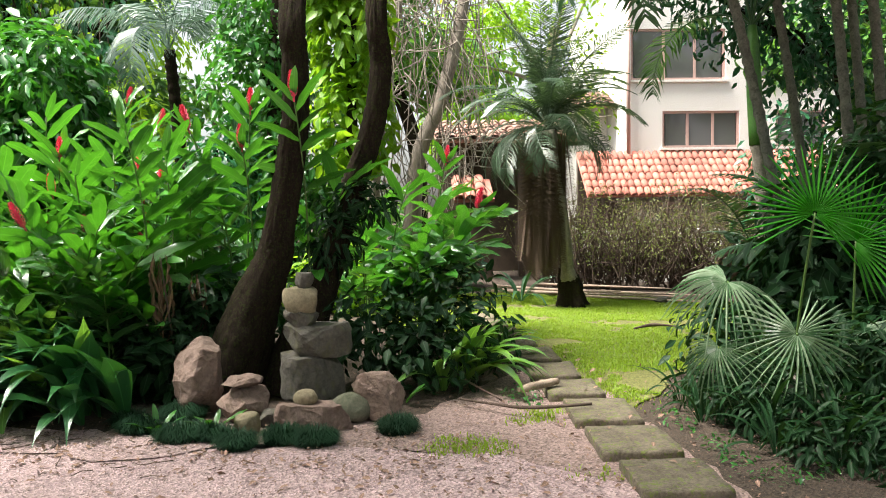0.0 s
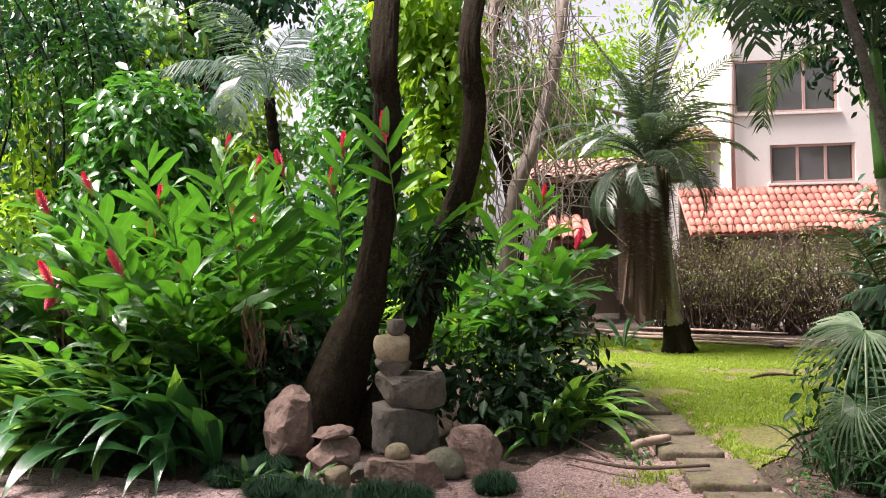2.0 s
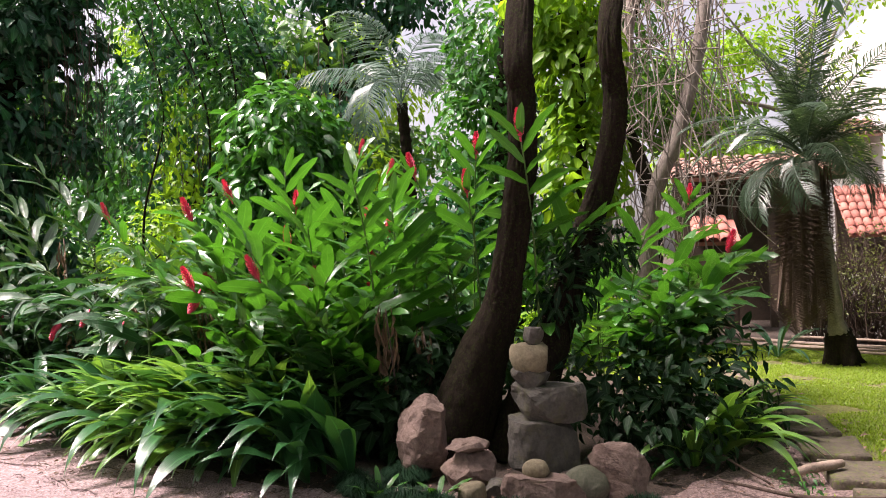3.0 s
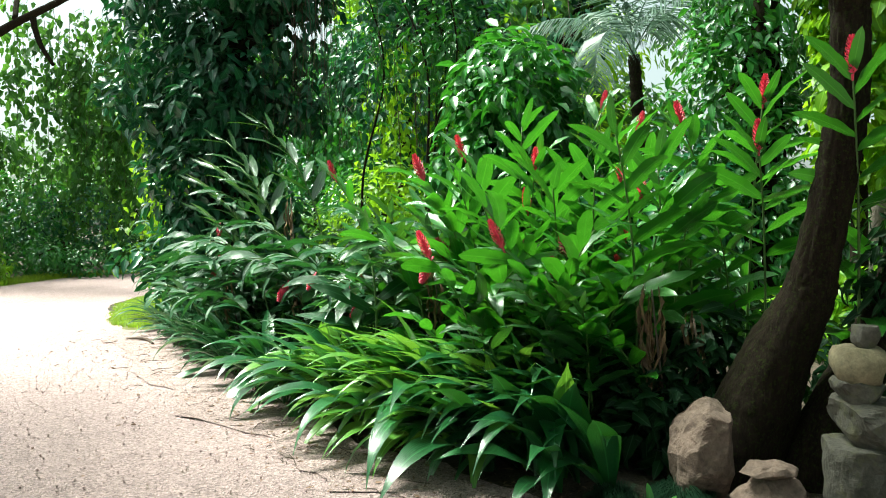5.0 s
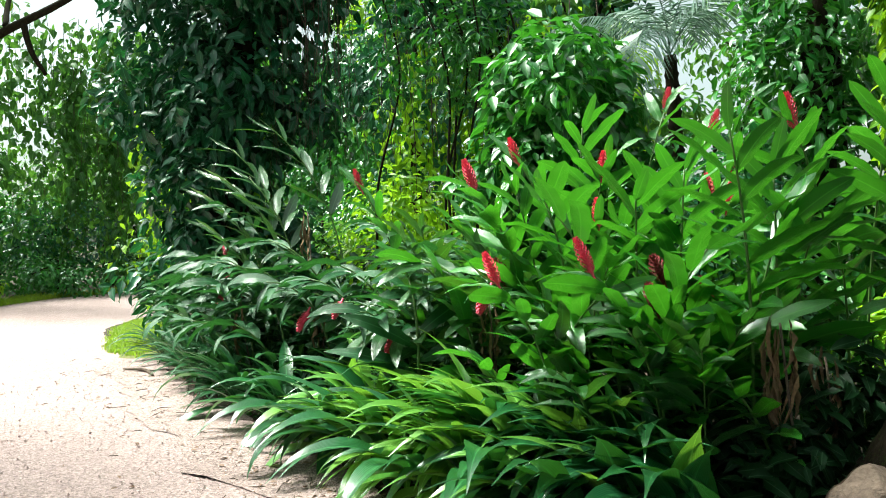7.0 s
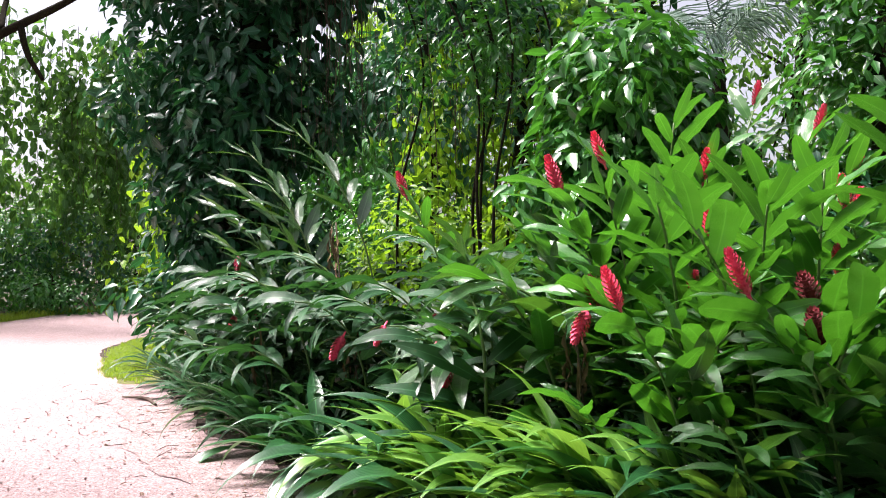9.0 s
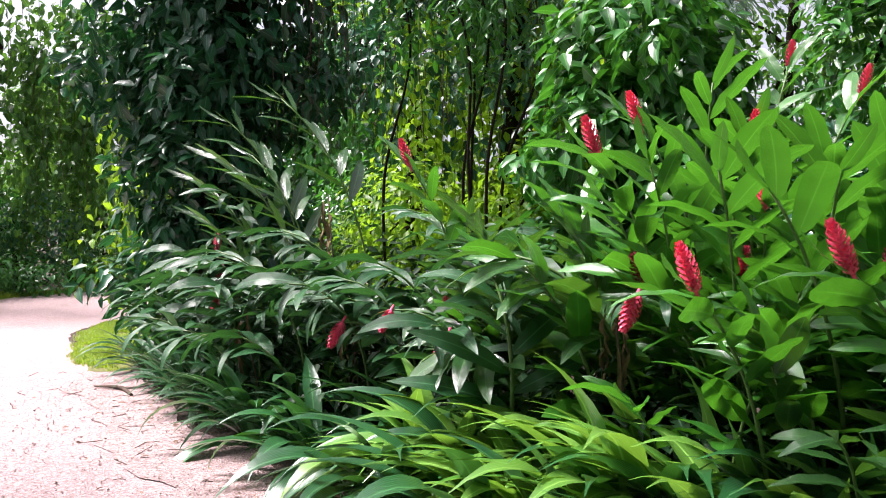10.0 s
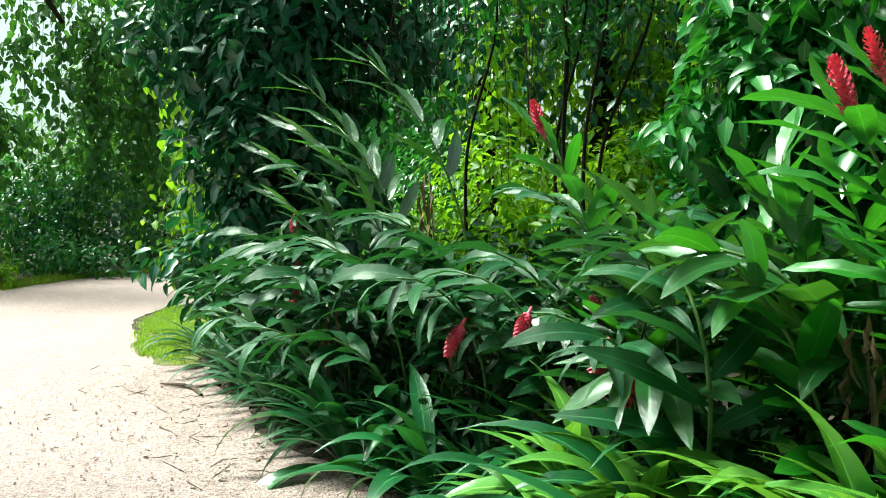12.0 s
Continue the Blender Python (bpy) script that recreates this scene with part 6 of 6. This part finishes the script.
def tuft(label, x, y, count, leaves, smin, smax, up, name="strap_plant", z=0.0, group="", face=None, turn=3.2):
    t = thing(name, label, "plant", group)
    t.location = (x, y, z)
    for k in range(count):
        az = k * 2.39996 + rng.normal() * 0.3 if face is None else face + rng.normal() * turn
        el = up + rng.normal() * 0.25
        way = (math.cos(az) * math.cos(el), math.sin(az) * math.cos(el), math.sin(el))
        back = (-math.cos(az) * math.sin(el), -math.sin(az) * math.sin(el), math.cos(el))
        part("leaf", leaves[k % len(leaves)], t, frame_at((math.cos(az) * 0.03, math.sin(az) * 0.03, 0.02), way, back, smin + (smax - smin) * rng.random()))
    return t


arch_leaves = [blade(MB(), 0.58, 0.1, d, 0.2, 0.1, 11, "lance", 0.1, tw).mesh("leaf", M_DEEP) for d, tw in ((0.35, 0.2), (0.7, -0.2), (0.2, 0.1))]
arch = [ginger("tall arching ginger shoot with long narrow leaves", 2.9, 0.65, 8, arch_leaves, None, 41, 0.8, 0.6, bend=0.3), ginger("tall arching ginger shoot with long narrow leaves", 2.4, 0.8, 7, arch_leaves, None, 42, 0.8, 0.55, bend=0.3)]
arch[0].matrix_basis = spin(-6.1, 8.75, 0, 196)
arch[1].matrix_basis = spin(-6.6, 8.5, 0, 200)
for k, deg, target in ((0, 195, (-7.47, 8.47, 2.6)), (1, 205, (-8.0, 8.6, 2.1)), (0, 185, (-7.0, 8.2, 2.25)), (1, 215, (-7.7, 8.3, 1.75))):
    put_tip(arch, k, target, deg, 0.1)

# ---- border of pleated strap leaves arching over the drive's edge ----
strap_leaves = [blade(MB(), 0.95, w, d, 0.28, 0.3, 12, "strap", 0.04, tw).mesh("leaf", M_STRAP) for d, w, tw in ((1.6, 0.125, 0.15), (2.0, 0.15, -0.2), (1.3, 0.115, 0.1), (2.5, 0.165, 0.25))]
narrow_leaves = [blade(MB(), 0.8, 0.072, d, 0.3, 0.25, 10, "strap", 0.05, tw).mesh("leaf", M_SILVER) for d, tw in ((1.4, 0.2), (1.9, -0.3), (1.0, 0.1))]
edge = np.array(BED_EDGE, float)


def along_edge(f, inward):
    d = np.cumsum(np.concatenate([[0], np.linalg.norm(np.diff(edge, axis=0), axis=1)]))
    i = min(np.searchsorted(d, f, "right") - 1, len(edge) - 2)
    a, b = edge[i], edge[i + 1]
    tang = unit(b - a)
    inner = np.array((tang[1], -tang[0]))
    return a + tang * (f - d[i]) + inner * inward, math.atan2(-inner[1], -inner[0])


lime_leaves = [blade(MB(), 0.85, w, d, 0.28, 0.3, 12, "strap", 0.04, tw).mesh("leaf", M_LIMESTRAP) for d, w, tw in ((1.7, 0.12, 0.15), (2.1, 0.135, -0.2), (1.4, 0.11, 0.1))]
STRAP = "low plant with arching pleated strap leaves"
for k in range(5, 32):
    f = 3.3 + k * 0.11 + rng.normal() * 0.06
    (x, y), out = along_edge(f, 0.18 + 0.2 * (k % 4) + rng.normal() * 0.05)
    tuft(STRAP, x, y, 6, lime_leaves if 12 < k and k % 2 else strap_leaves, 0.8, 1.25, 0.85, group="strap plants of the border", face=out, turn=0.75)
for k in range(44):
    f = 6.6 + k * 0.125 + rng.normal() * 0.06
    (x, y), out = along_edge(f, 0.22 + 0.36 * (k % 3) + rng.normal() * 0.06)
    lib = narrow_leaves if k > 12 or k % 2 else strap_leaves
    tuft("low plant with narrow arching dark leaves", x, y, 13, lib, 0.6, 1.05, 0.8, group="strap plants of the border", face=out, turn=0.85)
for k, (x, y) in enumerate(((-3.5, 6.2), (-3.15, 6.1), (-2.85, 6.0), (-3.3, 5.95), (-2.95, 5.85), (-3.7, 6.45), (-3.35, 6.4), (-2.65, 5.9))):
    tuft(STRAP, x, y, 8, lime_leaves, 1.0, 1.35, 1.1, group="strap plants of the border", face=3.9, turn=0.7)
for x, y in ((-2.6, 5.95), (-2.45, 5.85), (-2.75, 6.05), (-2.35, 6.1), (-2.5, 6.2), (-2.2, 5.5), (-2.0, 5.45), (-2.42, 5.6)):
    tuft("plant with broad pleated upright strap leaves", x, y, 7, [strap_leaves[1], strap_leaves[0], strap_leaves[3]], 0.85, 1.1, 1.1, group="strap plants of the border", face=3.8, turn=0.4)
broad_leaves = [blade(MB(), 0.85, w, d, 0.2, 0.15, 12, "strap", 0.05, tw).mesh("leaf", M_STRAP) for d, w, tw in ((0.9, 0.16, 0.15), (1.4, 0.18, -0.2), (1.8, 0.15, 0.1))]
for x, y, up in ((-2.05, 5.25, 0.85), (-1.8, 5.35, 0.9), (-2.5, 5.45, 0.95), (-2.3, 5.75, 1.1), (-1.95, 5.6, 1.1), (-2.75, 5.65, 0.9)):
    tuft("plant with very broad pleated arching leaves", x, y, 6, broad_leaves, 0.75, 1.05, up, group="strap plants of the border", face=4.1, turn=0.7)
wilted = [ginger("ginger shoot with a wilted dark red flower", 1.2, 0.6, 9, ginger_leaves, old_flower, 31, bend=0.4)]
wilted[0].matrix_basis = spin(-2.2, 6.3, 0, 250)
put_tip(wilted, 0, (-2.34, 6.3, 1.22), 235)
put_tip(wilted, 0, (-3.3, 6.35, 1.2), 220)
put_tip(wilted, 0, (-4.62, 7.16, 0.95), 215)
for k in range(11):
    (x, y), out = along_edge(4.2 + k * 0.22 + rng.normal() * 0.05, 0.22 + 0.22 * (k % 3))
    tuft("low plant with bright yellow-green strap leaves", x, y, 8, lime_leaves, 0.7, 1.1, 0.8, group="strap plants of the border", face=out, turn=0.8)
for x, y in ((-4.45, 6.55), (-4.2, 6.4), (-4.0, 6.6), (-3.75, 6.3), (-3.5, 6.5), (-3.3, 6.25), (-3.6, 6.75)):
    tuft("low plant with bright yellow-green strap leaves", x, y, 9, lime_leaves, 0.85, 1.2, 0.85, group="strap plants of the border", face=3.7, turn=0.7)
for x, y in ((-2.4, 5.55), (-2.55, 5.65), (-2.7, 5.75)):
    tuft("low plant with broad drooping strap leaves", x, y, 8, strap_leaves, 0.6, 0.85, 0.9, group="strap plants of the border", face=4.0, turn=0.3)
for x, y in ((-3.05, 5.6), (-3.3, 5.75), (-2.85, 5.75), (-3.5, 5.95), (-3.1, 5.95), (-3.75, 6.05), (-4.0, 6.2)):
    tuft("low plant with bright yellow-green strap leaves", x, y, 7, lime_leaves, 0.75, 1.05, 0.75, group="strap plants of the border", face=3.9, turn=0.9)
# broad leaves in the pale lime colour, which stands in for sky sheen
sheen_broad = [blade(MB(), 0.85, w, d, 0.18, 0.15, 12, "strap", 0.05, tw).mesh("leaf", M_LIMESTRAP) for d, w, tw in ((0.8, 0.14, 0.15), (1.3, 0.16, -0.2))]
for x, y, up in ((-2.35, 5.55, 1.15), (-2.6, 5.72, 1.2), (-2.12, 5.5, 1.1), (-2.85, 5.85, 1.15), (-2.45, 5.85, 1.3)):
    tuft("plant with broad upright pleated leaves, some pale with sheen put into the colour", x, y, 6, [sheen_broad[0], broad_leaves[0], sheen_broad[1], broad_leaves[1]], 0.9, 1.2, up, group="strap plants of the border", face=4.2, turn=0.8)
# young bright spears
for x, y, h in ((-2.35, 5.35, 0.55), (-2.6, 5.65, 0.75), (-2.2, 5.2, 0.45), (-3.2, 5.85, 0.7), (-4.2, 6.3, 0.6)):
    tuft("upright young bright green leaf spear", x, y, 2, [strap_leaves[2]], h, h * 1.1, 1.2, "leaf_spear", 0.1)

for x, y, s in ((0.35, 5.95, 0.6), (0.6, 6.3, 0.75), (0.8, 6.9, 0.7), (0.5, 6.1, 0.85)):
    tuft("arching plant with striped yellow-green leaves", x, y, 9, lime_leaves, s, s * 1.2, 0.95, face=5.4, turn=0.9)
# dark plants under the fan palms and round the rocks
# these blades take the shaded leaf colour, as dark as beneath the palms
shade_leaves = [blade(MB(), 0.8, 0.05, d, 0.3, 0.25, 10, "strap", 0.05, tw).mesh("leaf", M_UNDER_SHADED) for d, tw in ((1.4, 0.2), (1.9, -0.3), (1.0, 0.1))]
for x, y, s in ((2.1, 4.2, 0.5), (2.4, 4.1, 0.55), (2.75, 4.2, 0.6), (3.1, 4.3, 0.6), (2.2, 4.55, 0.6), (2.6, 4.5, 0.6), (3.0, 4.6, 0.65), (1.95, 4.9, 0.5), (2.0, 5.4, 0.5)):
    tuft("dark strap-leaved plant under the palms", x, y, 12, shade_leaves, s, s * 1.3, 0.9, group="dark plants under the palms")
for x, y in ((-1.5, 5.05), (-1.15, 5.05), (0.05, 5.6)):
    tuft("small bright green seedling with pointed leaves", x, y, 7, [ginger_leaves[0]], 0.35, 0.5, 0.7, "seedling")
tuft("spiky rosette plant at the lawn's far edge", 1.75, 11.4, 14, narrow_leaves, 0.8, 1.1, 0.6, "rosette_plant")
t = tuft("small bromeliad with a reddish base", -4.75, 6.25, 14, narrow_leaves, 0.35, 0.5, 0.8, "bromeliad")

# dwarf grass cushions round the rocks
for x, y, r in ((-1.62, 5.08, 0.17), (-1.45, 5.42, 0.2), (-1.3, 4.9, 0.22), (-1.1, 4.85, 0.13), (-0.93, 4.68, 0.15), (-0.67, 4.78, 0.16), (-0.47, 4.72, 0.17), (0.02, 4.93, 0.16), (-1.75, 5.25, 0.14)):
    r *= 0.72
    n = int(1300 * r / 0.14)
    a, q = rng.random(n) * 6.283, np.sqrt(rng.random(n)) * r
    b = np.stack([x + np.cos(a) * q, y + np.sin(a) * q, np.zeros(n)], -1)
    h = (0.05 + 0.075 * rng.random(n)) * (1.1 - q / r * 0.5)
    out = np.stack([np.cos(a + rng.normal(size=n) * 1.2), np.sin(a + rng.normal(size=n) * 1.2), 0 * a], -1)
    side = np.stack([-out[:, 1], out[:, 0], 0 * a], -1) * 0.0022
    up = np.array((0, 0, 1.0))
    m1 = b + up * h[:, None] + out * (h * 0.4)[:, None]
    tip = m1 + out * (h * 0.7)[:, None] - up * (h * 0.35)[:, None]
    v = np.stack([b - side, b + side, m1 + side, m1 - side, tip], 1)
    i = np.arange(n)[:, None] * 5
    thing("grass_cushion", "dark blue-green cushion of dwarf grass", "grass", "grass cushions round the rocks",
          data=MB().add(v.reshape(-1, 3), i + np.array([[0, 1, 2, 3]]), i + np.array([[3, 2, 4]])).mesh("grass_cushion", M_MONDO))


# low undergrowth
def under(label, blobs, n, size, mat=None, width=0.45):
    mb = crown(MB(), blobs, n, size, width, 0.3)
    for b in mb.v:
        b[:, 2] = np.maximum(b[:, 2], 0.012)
    return thing("undergrowth", label, "undergrowth", kind="stuff", data=mb.mesh("undergrowth", mat or M_UNDER_SHADED))


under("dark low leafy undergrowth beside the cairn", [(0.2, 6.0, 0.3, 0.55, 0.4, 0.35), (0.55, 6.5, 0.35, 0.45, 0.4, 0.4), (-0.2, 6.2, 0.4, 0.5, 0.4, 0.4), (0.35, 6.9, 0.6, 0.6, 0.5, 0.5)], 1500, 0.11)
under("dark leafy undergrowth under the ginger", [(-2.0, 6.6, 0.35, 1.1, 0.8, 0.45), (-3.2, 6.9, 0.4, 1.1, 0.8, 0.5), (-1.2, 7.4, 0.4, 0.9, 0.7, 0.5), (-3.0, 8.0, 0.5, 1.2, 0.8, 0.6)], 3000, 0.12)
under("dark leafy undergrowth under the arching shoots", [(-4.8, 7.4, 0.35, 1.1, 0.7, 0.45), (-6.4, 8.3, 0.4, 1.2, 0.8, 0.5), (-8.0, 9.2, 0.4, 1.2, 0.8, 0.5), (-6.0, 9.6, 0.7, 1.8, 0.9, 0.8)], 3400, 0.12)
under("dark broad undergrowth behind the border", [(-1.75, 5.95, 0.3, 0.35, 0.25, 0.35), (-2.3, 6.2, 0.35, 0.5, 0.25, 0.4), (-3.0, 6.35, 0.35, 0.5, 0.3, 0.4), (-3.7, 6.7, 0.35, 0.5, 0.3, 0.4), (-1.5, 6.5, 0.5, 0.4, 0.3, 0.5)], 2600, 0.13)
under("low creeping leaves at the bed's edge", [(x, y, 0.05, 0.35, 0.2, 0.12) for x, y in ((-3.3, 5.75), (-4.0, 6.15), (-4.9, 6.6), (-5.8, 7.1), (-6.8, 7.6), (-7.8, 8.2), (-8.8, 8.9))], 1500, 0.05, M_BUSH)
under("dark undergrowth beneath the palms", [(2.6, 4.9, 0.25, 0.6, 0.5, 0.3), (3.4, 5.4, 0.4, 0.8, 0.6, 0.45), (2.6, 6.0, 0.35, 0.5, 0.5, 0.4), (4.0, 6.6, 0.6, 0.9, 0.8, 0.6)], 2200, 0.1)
under("foliage behind the palms with deep shade put into its colour", [(3.4, 6.0, 0.9, 0.6, 0.4, 0.8), (4.2, 6.3, 1.2, 0.8, 0.5, 1.1), (5.0, 6.6, 1.3, 0.8, 0.6, 1.2), (3.8, 7.0, 0.8, 0.7, 0.5, 0.8), (3.3, 6.6, 0.5, 0.6, 0.5, 0.6)], 6000, 0.16)
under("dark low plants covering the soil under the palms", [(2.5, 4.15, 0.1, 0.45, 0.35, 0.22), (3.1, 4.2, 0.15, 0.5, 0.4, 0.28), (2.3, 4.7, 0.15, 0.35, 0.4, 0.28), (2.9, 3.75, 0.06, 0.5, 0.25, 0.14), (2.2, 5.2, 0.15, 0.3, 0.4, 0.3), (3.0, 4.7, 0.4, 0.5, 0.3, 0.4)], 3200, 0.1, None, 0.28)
under("small weeds beside the stepping stones", [(1.85, 4.3, 0.03, 0.14, 0.3, 0.06), (1.8, 5.0, 0.03, 0.12, 0.3, 0.06), (0.9, 5.6, 0.04, 0.15, 0.25, 0.1), (2.0, 3.9, 0.03, 0.3, 0.15, 0.06)], 350, 0.035, M_BUSH)


# hanging dead leaves
def dry_bunch(label, x, y, ztop, count, length, pale=False):
    t = thing("dead_leaves", label, "dead leaves")
    for k in range(count):
        a = rng.random() * 6.283
        m = blade(MB(), length * (0.5 + 0.6 * rng.random()), 0.028, 0.9, 0.8, 0.0, 9, "lance", 1.2, 2.8 * rng.normal())
        part("dead_leaf", m.mesh("dead_leaf", M_DRY), t, frame_at((x + math.cos(a) * 0.04, y + math.sin(a) * 0.04, ztop - rng.random() * 0.3), (math.cos(a) * 0.22, math.sin(a) * 0.22, -1), (math.cos(a), math.sin(a), 0.3)))
    part("dead_cane", tube(MB(), [(x + 0.1, y + 0.1, 0), (x + 0.05, y + 0.02, ztop / 2), (x, y, ztop - 0.08)], [0.009, 0.006], 6).mesh("dead_cane", M_TWIG), t)
    return t


dry_bunch("withered brown leaves hanging from a dead cane", -1.73, 5.95, 1.15, 15, 0.55)
dry_bunch("withered brown leaves hanging from a broken cane", -1.55, 6.3, 0.95, 9, 0.4)
dry_bunch("pale withered leaves hanging from a dead shoot", -6.1, 8.0, 1.85, 7, 0.4)
dry_bunch("brown withered leaves in the bed", -3.5, 6.5, 1.15, 8, 0.35)
dry_bunch("brown withered leaves low in the bed", -6.6, 7.6, 1.0, 7, 0.45)
dry_bunch("brown withered leaves among the shoots", -5.6, 7.5, 0.9, 6, 0.4)
